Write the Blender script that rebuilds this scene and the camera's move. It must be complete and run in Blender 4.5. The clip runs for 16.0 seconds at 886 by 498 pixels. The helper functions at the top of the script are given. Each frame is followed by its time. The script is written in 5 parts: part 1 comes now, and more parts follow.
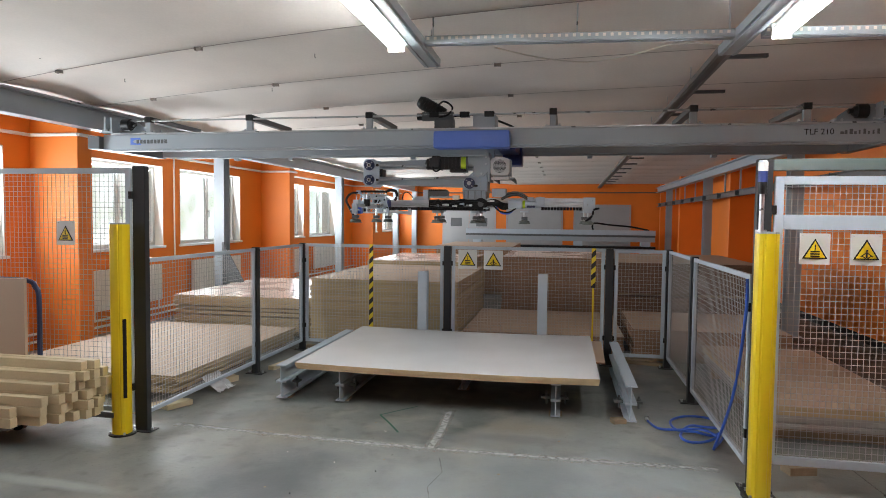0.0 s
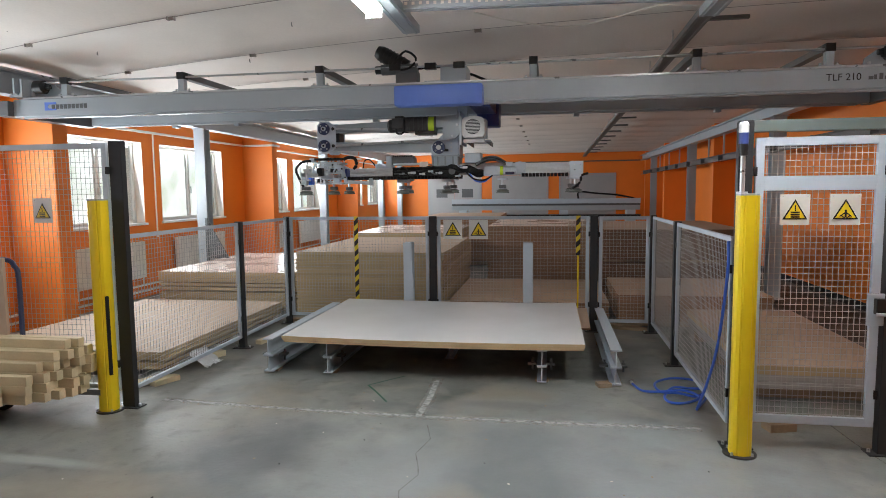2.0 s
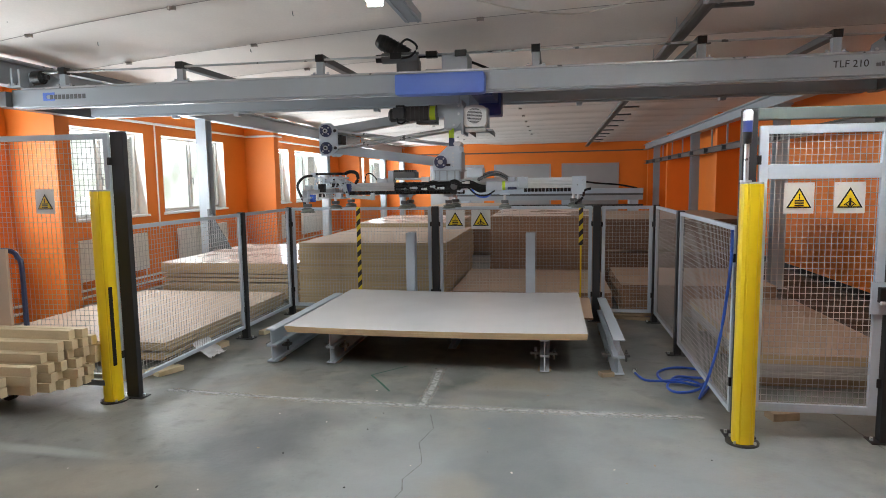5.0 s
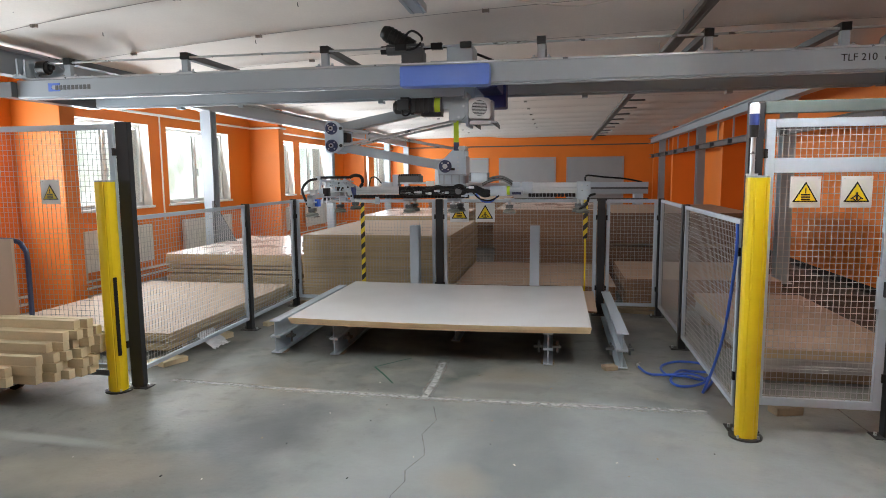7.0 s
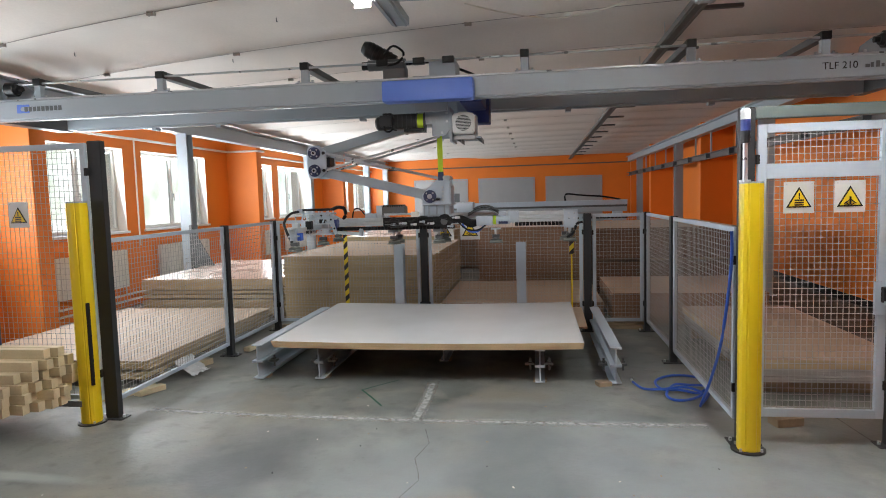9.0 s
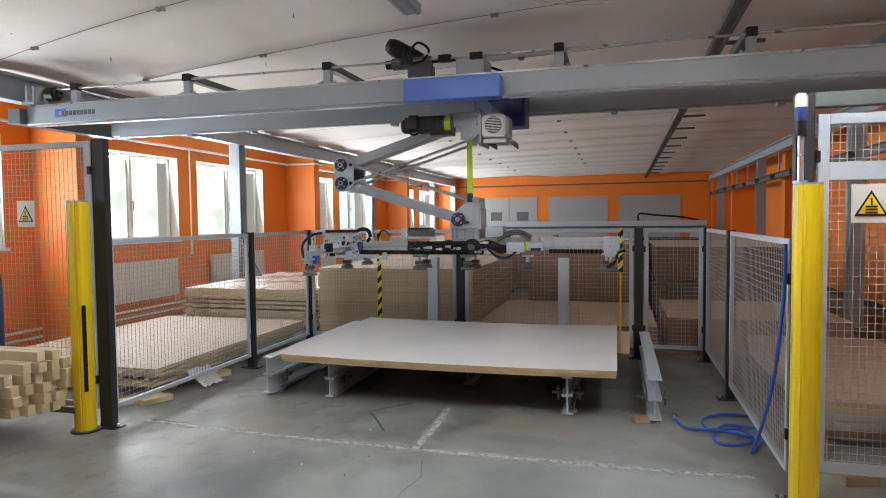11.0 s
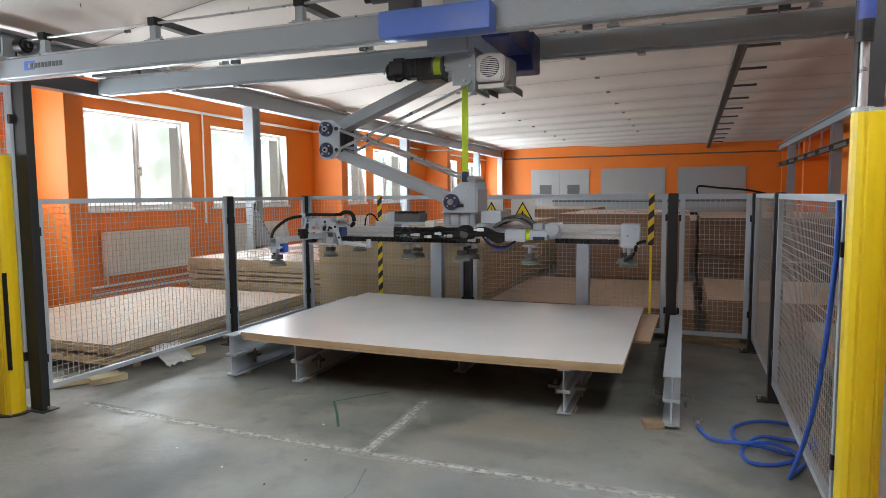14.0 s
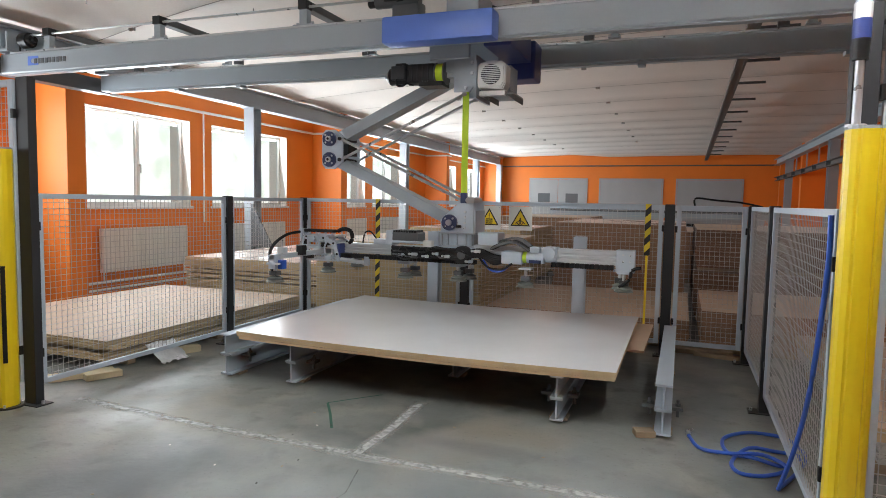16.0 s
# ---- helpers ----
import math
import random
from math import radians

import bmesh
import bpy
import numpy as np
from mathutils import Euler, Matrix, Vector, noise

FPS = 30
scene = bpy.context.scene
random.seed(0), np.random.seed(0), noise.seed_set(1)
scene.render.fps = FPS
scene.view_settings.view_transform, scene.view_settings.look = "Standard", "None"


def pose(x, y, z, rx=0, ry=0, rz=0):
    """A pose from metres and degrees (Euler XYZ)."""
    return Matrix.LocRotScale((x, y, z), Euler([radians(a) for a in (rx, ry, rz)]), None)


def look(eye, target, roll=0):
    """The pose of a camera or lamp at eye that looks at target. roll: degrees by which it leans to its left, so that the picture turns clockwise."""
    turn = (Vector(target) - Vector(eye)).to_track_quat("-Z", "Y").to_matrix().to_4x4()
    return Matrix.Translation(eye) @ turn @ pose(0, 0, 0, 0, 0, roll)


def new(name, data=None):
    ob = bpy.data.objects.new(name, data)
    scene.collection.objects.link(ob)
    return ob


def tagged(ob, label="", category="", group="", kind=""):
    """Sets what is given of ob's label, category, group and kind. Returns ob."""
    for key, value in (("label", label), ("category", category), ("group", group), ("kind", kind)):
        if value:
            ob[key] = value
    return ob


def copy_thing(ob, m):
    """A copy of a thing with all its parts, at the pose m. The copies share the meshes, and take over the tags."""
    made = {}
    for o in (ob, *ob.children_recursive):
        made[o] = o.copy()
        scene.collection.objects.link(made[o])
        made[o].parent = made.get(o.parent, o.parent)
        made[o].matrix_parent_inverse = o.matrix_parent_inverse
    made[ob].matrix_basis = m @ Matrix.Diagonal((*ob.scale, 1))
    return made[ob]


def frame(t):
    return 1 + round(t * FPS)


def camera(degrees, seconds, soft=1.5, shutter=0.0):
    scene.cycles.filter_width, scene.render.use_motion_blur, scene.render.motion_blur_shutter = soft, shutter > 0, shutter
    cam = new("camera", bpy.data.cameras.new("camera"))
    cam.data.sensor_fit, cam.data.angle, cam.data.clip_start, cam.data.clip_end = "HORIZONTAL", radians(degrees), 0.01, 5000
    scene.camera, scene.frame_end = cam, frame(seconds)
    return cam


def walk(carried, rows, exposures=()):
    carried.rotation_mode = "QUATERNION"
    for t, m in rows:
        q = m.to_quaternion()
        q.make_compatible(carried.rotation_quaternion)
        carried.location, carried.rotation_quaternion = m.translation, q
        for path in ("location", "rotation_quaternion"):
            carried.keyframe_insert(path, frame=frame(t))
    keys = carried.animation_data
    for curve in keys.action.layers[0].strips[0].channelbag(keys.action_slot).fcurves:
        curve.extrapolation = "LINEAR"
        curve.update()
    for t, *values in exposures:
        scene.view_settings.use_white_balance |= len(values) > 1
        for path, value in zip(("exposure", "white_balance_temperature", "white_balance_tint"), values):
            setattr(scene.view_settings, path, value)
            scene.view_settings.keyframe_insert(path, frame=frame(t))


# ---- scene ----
cam = camera(70.0, 16.0, soft=0.9, shutter=0.4)
PATH = [
    (0, (2.472, -5.566, 1.786), (2.1, -3.603, 1.688), 0.6),
    (0.5, (2.478, -5.57, 1.781), (2.112, -3.607, 1.662), 0.2),
    (1, (2.488, -5.561, 1.774), (2.134, -3.599, 1.616), -0.2),
    (1.5, (2.496, -5.553, 1.763), (2.158, -3.589, 1.592), -0.4),
    (2, (2.496, -5.551, 1.761), (2.165, -3.588, 1.576), -0.6),
    (2.5, (2.492, -5.554, 1.758), (2.157, -3.59, 1.581), -0.7),
    (3, (2.49, -5.555, 1.759), (2.148, -3.592, 1.578), -0.5),
    (3.5, (2.491, -5.55, 1.756), (2.154, -3.589, 1.558), -0.6),
    (4, (2.492, -5.549, 1.754), (2.157, -3.589, 1.548), -0.7),
    (6.5, (2.495, -5.541, 1.751), (2.146, -3.585, 1.522), -0.7),
    (7, (2.494, -5.542, 1.746), (2.143, -3.587, 1.511), -0.5),
    (7.5, (2.49, -5.543, 1.747), (2.143, -3.588, 1.511), -0.4),
    (8, (2.483, -5.544, 1.741), (2.14, -3.588, 1.5), 0.0),
    (8.5, (2.456, -5.513, 1.716), (2.129, -3.549, 1.522), -0.2),
    (9, (2.406, -5.422, 1.678), (2.119, -3.45, 1.514), -1.6),
    (9.5, (2.464, -5.294, 1.635), (2.079, -3.333, 1.538), -2.2),
    (9.7, (2.516, -5.227, 1.609), (2.066, -3.281, 1.505), -0.8),
    (11.8, (2.892, -4.563, 1.482), (2.325, -2.646, 1.414), -0.2),
    (12, (2.899, -4.47, 1.436), (2.341, -2.55, 1.433), 0.9),
    (12.5, (2.942, -4.191, 1.438), (2.401, -2.269, 1.335), -2.0),
    (13, (3.066, -3.99, 1.439), (2.339, -2.131, 1.307), 1.0),
    (13.5, (3.131, -3.898, 1.433), (2.418, -2.034, 1.292), 0.1),
    (14, (3.132, -3.88, 1.43), (2.422, -2.019, 1.261), -0.4),
    (14.5, (3.137, -3.884, 1.431), (2.424, -2.023, 1.264), -0.1),
    (15, (3.139, -3.897, 1.431), (2.427, -2.035, 1.279), 0.5),
    (15.5, (3.138, -3.907, 1.429), (2.434, -2.041, 1.278), 0.9),
    (16, (3.141, -3.908, 1.428), (2.439, -2.042, 1.276), 1.1),
]
walk(cam, [(t, look(eye, target, roll)) for t, eye, target, roll in PATH],
     exposures=[(0, 0.47), (1.5, 0.44), (4, 0.54), (7, 0.57), (9.5, 0.59), (12, 0.45), (13, 0.40), (14, 0.51), (15, 0.57), (16, 0.57)])

# ---- world, sun, large lights, exposure ----
world = bpy.data.worlds.new("sky")
scene.world = world
world.use_nodes = True
wn = world.node_tree
sky = wn.nodes.new("ShaderNodeTexSky")
sky.sky_type = 'NISHITA'
sky.sun_disc = False
sky.sun_elevation = radians(40)
sky.sun_rotation = radians(-60)
wn.nodes["Background"].inputs[1].default_value = 0.12
wn.links.new(sky.outputs[0], wn.nodes["Background"].inputs[0])

sun_data = bpy.data.lights.new("sun", 'SUN')
sun_data.energy, sun_data.angle, sun_data.color = 1.0, radians(12), (1.0, 0.95, 0.88)
new("sun", sun_data).matrix_world = look((-12, 2, 10), (0, 4, 0))


def window_light(y0, y1, power):
    """Sky light in a window's opening."""
    d = bpy.data.lights.new("window_light", 'AREA')
    d.shape, d.size, d.size_y, d.energy, d.color = 'RECTANGLE', y1 - y0 - 0.2, 1.2, power, (0.86, 0.94, 1.0)
    new("window_light", d).matrix_world = look((-4.40, (y0 + y1) / 2, 1.95), (0, (y0 + y1) / 2, 2.6))


WINDOWS = [(-3.4, -1.4), (-0.95, 1.1), (2.33, 4.25), (4.74, 6.9), (8.75, 10.25), (10.65, 12.6), (15.1, 17.0), (17.7, 19.8)]
for wy0, wy1 in WINDOWS:
    window_light(wy0, wy1, 32 if wy0 < -2 else 56 if wy0 < 2 else 66 if wy0 < 7 else 86)


# ---- materials ----
def mat(name, color, rough=0.5, metal=0.0, var=0.12, scale=6.0, bump=0.0, fine=60.0, spec=0.5, random_amt=0.0):
    """A painted or plain surface with variation at two scales."""
    m = bpy.data.materials.new(name)
    m.use_nodes = True
    nt = m.node_tree
    b = nt.nodes["Principled BSDF"]
    tc = nt.nodes.new("ShaderNodeTexCoord")
    n1, n2 = nt.nodes.new("ShaderNodeTexNoise"), nt.nodes.new("ShaderNodeTexNoise")
    n1.inputs["Scale"].default_value, n1.inputs["Detail"].default_value = scale, 5
    n2.inputs["Scale"].default_value, n2.inputs["Detail"].default_value = fine, 3
    for n in (n1, n2):
        nt.links.new(tc.outputs["Object"], n.inputs["Vector"])
    add = nt.nodes.new("ShaderNodeMath")
    add.operation = 'MULTIPLY_ADD'
    add.inputs[1].default_value = 0.35
    nt.links.new(n2.outputs[0], add.inputs[0])
    nt.links.new(n1.outputs[0], add.inputs[2])
    last = add.outputs[0]
    if random_amt:
        geo = nt.nodes.new("ShaderNodeObjectInfo")
        ra = nt.nodes.new("ShaderNodeMath")
        ra.operation = 'MULTIPLY_ADD'
        ra.inputs[1].default_value = random_amt
        nt.links.new(geo.outputs["Random"], ra.inputs[0])
        nt.links.new(last, ra.inputs[2])
        last = ra.outputs[0]
    ramp = nt.nodes.new("ShaderNodeValToRGB")
    e = ramp.color_ramp.elements
    e[0].position, e[1].position = 0.3, 1.0 + random_amt * 0.6
    e[0].color = (*[max(0.0, c * (1 - var)) for c in color], 1)
    e[1].color = (*[min(1.0, c * (1 + var)) for c in color], 1)
    nt.links.new(last, ramp.inputs[0])
    nt.links.new(ramp.outputs[0], b.inputs["Base Color"])
    rr = nt.nodes.new("ShaderNodeMapRange")
    rr.inputs["To Min"].default_value, rr.inputs["To Max"].default_value = max(0.02, rough - 0.1), min(1.0, rough + 0.1)
    nt.links.new(n1.outputs[0], rr.inputs[0])
    nt.links.new(rr.outputs[0], b.inputs["Roughness"])
    b.inputs["Metallic"].default_value = metal
    b.inputs["Specular IOR Level"].default_value = spec
    if bump:
        bp = nt.nodes.new("ShaderNodeBump")
        bp.inputs["Strength"].default_value, bp.inputs["Distance"].default_value = bump, 0.01
        nt.links.new(n2.outputs[0], bp.inputs["Height"])
        nt.links.new(bp.outputs[0], b.inputs["Normal"])
    return m


def glow(name, color, strength):
    m = bpy.data.materials.new(name)
    m.use_nodes = True
    b = m.node_tree.nodes["Principled BSDF"]
    b.inputs["Base Color"].default_value = (*color, 1)
    b.inputs["Emission Color"].default_value = (*color, 1)
    b.inputs["Emission Strength"].default_value = strength
    return m


M_ORANGE = mat("orange_wall_paint", (0.78, 0.195, 0.016), 0.55, var=0.10, scale=1.2, bump=0.12, fine=90)
M_CEIL = mat("white_ceiling_paint", (0.79, 0.745, 0.70), 0.85, var=0.10, scale=0.9, bump=0.1, fine=40)
M_SEAM = mat("ceiling_joint", (0.34, 0.31, 0.285), 0.9, var=0.25, scale=3)
M_GREY = mat("grey_machine_paint", (0.33, 0.375, 0.41), 0.38, var=0.06, scale=3)
M_GREY_LT = mat("light_grey_frame_paint", (0.43, 0.50, 0.57), 0.42, var=0.06, scale=5)
M_GREY_DK = mat("dark_grey_steel_paint", (0.095, 0.102, 0.107), 0.45, var=0.1, scale=4)
M_DUCT = mat("dull_galvanised_duct", (0.13, 0.12, 0.115), 0.5, metal=0.3, var=0.2, scale=3)
M_WIRE = mat("galvanised_wire", (0.44, 0.44, 0.43), 0.45, metal=0.05, var=0.06, scale=5)
M_POST = mat("anthracite_post_paint", (0.026, 0.028, 0.031), 0.45, var=0.15, scale=5, spec=0.35)
M_GREEN_GREY = mat("green_grey_paint", (0.10, 0.125, 0.12), 0.45, var=0.12, scale=4)
M_YELLOW = mat("yellow_cover_paint", (0.78, 0.58, 0.015), 0.38, var=0.06, scale=3)
M_BLACK = mat("black_rubber", (0.010, 0.010, 0.011), 0.6, var=0.3, scale=12, spec=0.25)
M_BLACKPL = mat("black_plastic", (0.013, 0.0135, 0.014), 0.4, var=0.3, scale=15, spec=0.35)
M_BLUE = mat("blue_cover_plastic", (0.10, 0.19, 0.60), 0.4, var=0.06, scale=4)
M_BLUE_DK = mat("dark_blue_plastic", (0.03, 0.05, 0.20), 0.4, var=0.1, scale=4)
M_NAVY = mat("navy_bearing_flange", (0.03, 0.045, 0.11), 0.35, var=0.1, scale=10)
M_ALU = mat("brushed_aluminium", (0.55, 0.60, 0.63), 0.36, metal=0.35, var=0.08, scale=8)
M_STEEL = mat("bright_steel", (0.52, 0.55, 0.57), 0.3, metal=0.7, var=0.1, scale=10)
M_CUP = mat("grey_green_suction_rubber", (0.15, 0.165, 0.15), 0.6, var=0.15, scale=15)
M_LIME = mat("lime_lifting_belt", (0.52, 0.72, 0.03), 0.6, var=0.1, scale=8)
M_BOARD = mat("white_melamine_board", (0.72, 0.745, 0.77), 0.22, var=0.03, scale=1.5)
M_CHIP = mat("chipboard_face", (0.52, 0.385, 0.28), 0.6, var=0.10, scale=2.0, fine=120)
M_CHIP_TAN = mat("pale_board_face", (0.47, 0.355, 0.265), 0.62, var=0.05, scale=2.0, fine=120)
M_CHIP_PINK = mat("glossy_foil_board", (0.62, 0.50, 0.44), 0.28, var=0.05, scale=1.5)
M_EDGE = mat("chipboard_edge", (0.43, 0.335, 0.20), 0.75, var=0.16, scale=6, fine=200, random_amt=0.5)
M_EDGE_DK = mat("brown_board_edge", (0.26, 0.15, 0.09), 0.75, var=0.2, scale=6, fine=200, random_amt=0.5)
M_EDGE_DEEP = mat("dark_brown_board_edge", (0.13, 0.075, 0.048), 0.75, var=0.3, scale=6, fine=200, random_amt=0.6)
M_TIMBER = mat("planed_pine", (0.54, 0.46, 0.30), 0.65, var=0.2, scale=4, fine=70, bump=0.1, random_amt=0.3)
M_WOOD = mat("rough_pallet_wood", (0.31, 0.235, 0.155), 0.75, var=0.25, scale=6, bump=0.2)
M_WHITE = mat("white_window_paint", (0.72, 0.72, 0.70), 0.45, var=0.05, scale=5)
M_RAD = mat("cream_radiator_enamel", (0.66, 0.64, 0.60), 0.4, var=0.04, scale=4)
M_PIPE = mat("white_pipe_paint", (0.70, 0.66, 0.60), 0.5, var=0.08, scale=5)
M_DOOR = mat("grey_door_paint", (0.36, 0.365, 0.37), 0.5, var=0.08, scale=2)
M_HOSE = mat("blue_hose", (0.03, 0.11, 0.55), 0.35, var=0.1, scale=15)
M_CAST = mat("cast_aluminium_housing", (0.56, 0.57, 0.56), 0.42, metal=0.15, var=0.08, scale=9)
M_WHITE_EDGE = mat("grey_white_board_edge", (0.40, 0.40, 0.38), 0.6, var=0.12, scale=6)
M_SIGN = mat("white_sign_plate", (0.66, 0.67, 0.66), 0.35, var=0.05, scale=6)
M_SIGNY = mat("sign_yellow", (0.80, 0.58, 0.02), 0.4, var=0.05, scale=6)
M_FILM = mat("crumpled_film", (0.62, 0.64, 0.66), 0.25, var=0.1, scale=15, bump=0.4, fine=25)
M_TUBE = glow("fluorescent_tube", (0.97, 0.97, 0.95), 68.0)
M_OUT = bpy.data.materials.new("bright_garden")
M_OUT.use_nodes = True
nt = M_OUT.node_tree
nz, rp = nt.nodes.new("ShaderNodeTexNoise"), nt.nodes.new("ShaderNodeValToRGB")
nz.inputs["Scale"].default_value, nz.inputs["Detail"].default_value = 1.3, 7
rp.color_ramp.elements[0].position, rp.color_ramp.elements[1].position = 0.36, 0.60
rp.color_ramp.elements[0].color, rp.color_ramp.elements[1].color = (0.46, 0.55, 0.44, 1), (0.72, 0.78, 0.76, 1)
nt.links.new(nt.nodes.new("ShaderNodeTexCoord").outputs["Object"], nz.inputs["Vector"])
nt.links.new(nz.outputs[0], rp.inputs[0])
nt.links.new(rp.outputs[0], nt.nodes["Principled BSDF"].inputs["Emission Color"])
nt.nodes["Principled BSDF"].inputs["Emission Strength"].default_value = 1.2
M_GLASS = bpy.data.materials.new("window_glass")
M_GLASS.use_nodes = True
gb = M_GLASS.node_tree.nodes["Principled BSDF"]
gb.inputs["Transmission Weight"].default_value, gb.inputs["Roughness"].default_value, gb.inputs["IOR"].default_value = 1.0, 0.02, 1.05

# worn painted concrete
M_FLOOR = bpy.data.materials.new("worn_grey_concrete")
M_FLOOR.use_nodes = True
nt = M_FLOOR.node_tree
fb = nt.nodes["Principled BSDF"]
tc = nt.nodes.new("ShaderNodeTexCoord")


def noise_node(scale, detail, lo, hi):
    n, r = nt.nodes.new("ShaderNodeTexNoise"), nt.nodes.new("ShaderNodeMapRange")
    n.inputs["Scale"].default_value, n.inputs["Detail"].default_value = scale, detail
    nt.links.new(tc.outputs["Object"], n.inputs["Vector"])
    nt.links.new(n.outputs[0], r.inputs[0])
    r.inputs["From Min"].default_value, r.inputs["From Max"].default_value = lo, hi
    return r.outputs[0]


def mix_color(fac, a, b):
    m = nt.nodes.new("ShaderNodeMix")
    m.data_type = 'RGBA'
    nt.links.new(fac, m.inputs[0])
    for sock, v in ((6, a), (7, b)):
        if isinstance(v, tuple):
            m.inputs[sock].default_value = (*v, 1)
        else:
            nt.links.new(v, m.inputs[sock])
    return m.outputs[2]


c = mix_color(noise_node(0.42, 3, 0.36, 0.64), (0.148, 0.164, 0.155), (0.272, 0.283, 0.268))
c = mix_color(noise_node(0.85, 7, 0.48, 0.74), c, (0.100, 0.112, 0.106))
c = mix_color(noise_node(2.7, 10, 0.50, 0.78), c, (0.30, 0.29, 0.255))
c = mix_color(noise_node(6, 10, 0.54, 0.86), c, (0.105, 0.108, 0.100))
c = mix_color(noise_node(0.7, 10, 0.57, 0.66), c, (0.24, 0.225, 0.19))
c = mix_color(noise_node(45, 3, 0.62, 0.78), c, (0.12, 0.12, 0.115))


def floor_patch(c, cx, cy, rx, ry, ang, color, amount, ragged=0.55):
    """A patch with a ragged outline mixed into the floor colour, for wear and shade."""
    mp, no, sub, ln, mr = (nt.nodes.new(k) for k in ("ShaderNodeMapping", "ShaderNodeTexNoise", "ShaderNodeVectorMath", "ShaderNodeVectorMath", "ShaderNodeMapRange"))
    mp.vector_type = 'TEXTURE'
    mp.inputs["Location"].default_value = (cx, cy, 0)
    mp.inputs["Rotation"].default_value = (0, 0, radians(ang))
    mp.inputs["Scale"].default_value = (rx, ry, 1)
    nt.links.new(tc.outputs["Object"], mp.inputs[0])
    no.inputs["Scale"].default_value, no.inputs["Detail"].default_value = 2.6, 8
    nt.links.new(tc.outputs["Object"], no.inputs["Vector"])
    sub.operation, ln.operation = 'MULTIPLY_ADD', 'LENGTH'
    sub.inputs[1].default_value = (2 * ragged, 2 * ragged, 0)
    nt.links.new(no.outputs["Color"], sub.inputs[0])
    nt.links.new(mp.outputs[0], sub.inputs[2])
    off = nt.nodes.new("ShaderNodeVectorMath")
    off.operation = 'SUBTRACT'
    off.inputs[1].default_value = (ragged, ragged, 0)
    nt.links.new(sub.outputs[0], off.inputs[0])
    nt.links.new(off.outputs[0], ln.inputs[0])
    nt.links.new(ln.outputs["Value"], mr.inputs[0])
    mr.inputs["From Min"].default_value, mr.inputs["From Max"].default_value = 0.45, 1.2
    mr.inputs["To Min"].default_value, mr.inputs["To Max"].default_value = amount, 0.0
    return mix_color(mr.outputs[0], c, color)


BLUISH, DARK, BARE = (0.27, 0.31, 0.33), (0.105, 0.118, 0.128), (0.30, 0.275, 0.225)
# broad bluish, dark and pale patches in front of the board rest
c = floor_patch(c, 2.6, -2.2, 2.1, 1.7, 0, BLUISH, 0.75)
c = floor_patch(c, 0.45, -1.8, 0.48, 1.0, -18, DARK, 0.85)
c = floor_patch(c, 0.75, -2.35, 0.30, 0.22, 0, DARK, 0.5)
c = floor_patch(c, 1.25, -0.62, 0.45, 0.12, 0, DARK, 0.45)
c = floor_patch(c, 2.30, -1.75, 0.42, 1.1, 6, DARK, 0.48)
c = floor_patch(c, 2.15, -0.5, 0.5, 0.10, 0, DARK, 0.40)
c = floor_patch(c, 1.45, -2.2, 0.35, 0.9, -8, (0.30, 0.33, 0.335), 0.45)
c = floor_patch(c, 1.95, -2.15, 0.22, 0.22, 0, BARE, 0.5)
c = floor_patch(c, -0.35, -2.4, 0.9, 0.28, 8, BARE, 0.6)
c = floor_patch(c, -0.1, -0.95, 0.55, 0.35, 15, BARE, 0.2)
# near-black strip of floor along the east wall
c = floor_patch(c, 6.3, 3.6, 0.95, 5.2, 0, (0.032, 0.028, 0.026), 0.92, 0.15)
# shade between the right beam and the fence, put into the floor colour
c = floor_patch(c, 3.35, 1.2, 0.22, 1.2, 0, DARK, 0.5, 0.3)
c = floor_patch(c, -0.85, -2.0, 0.55, 0.07, -4, (0.42, 0.44, 0.45), 0.6, 0.35)
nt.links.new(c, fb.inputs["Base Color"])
rr = nt.nodes.new("ShaderNodeMapRange")
nt.links.new(noise_node(1.6, 6, 0.3, 0.7), rr.inputs[0])
rr.inputs["To Min"].default_value, rr.inputs["To Max"].default_value = 0.36, 0.70
nt.links.new(rr.outputs[0], fb.inputs["Roughness"])
bp = nt.nodes.new("ShaderNodeBump")
bp.inputs["Strength"].default_value, bp.inputs["Distance"].default_value = 0.12, 0.01
nt.links.new(noise_node(30, 5, 0.2, 0.8), bp.inputs["Height"])
nt.links.new(bp.outputs[0], fb.inputs["Normal"])


def worn_paint(name, color, lo, hi, top=0.9, scale=28):
    """Rubbed-off paint or chalk on the floor."""
    m = mat(name, color, 0.8, var=0.1)
    t = m.node_tree
    n, r, tr, mx = (t.nodes.new(k) for k in ("ShaderNodeTexNoise", "ShaderNodeMapRange", "ShaderNodeBsdfTransparent", "ShaderNodeMixShader"))
    n.inputs["Scale"].default_value, n.inputs["Detail"].default_value = scale, 9
    t.links.new(t.nodes["Texture Coordinate"].outputs["Object"], n.inputs["Vector"])
    t.links.new(n.outputs[0], r.inputs[0])
    r.inputs["From Min"].default_value, r.inputs["From Max"].default_value = lo, hi
    r.inputs["To Max"].default_value = top
    t.links.new(r.outputs[0], mx.inputs[0])
    t.links.new(tr.outputs[0], mx.inputs[1])
    t.links.new(t.nodes["Principled BSDF"].outputs[0], mx.inputs[2])
    t.links.new(mx.outputs[0], t.nodes["Material Output"].inputs[0])
    return m


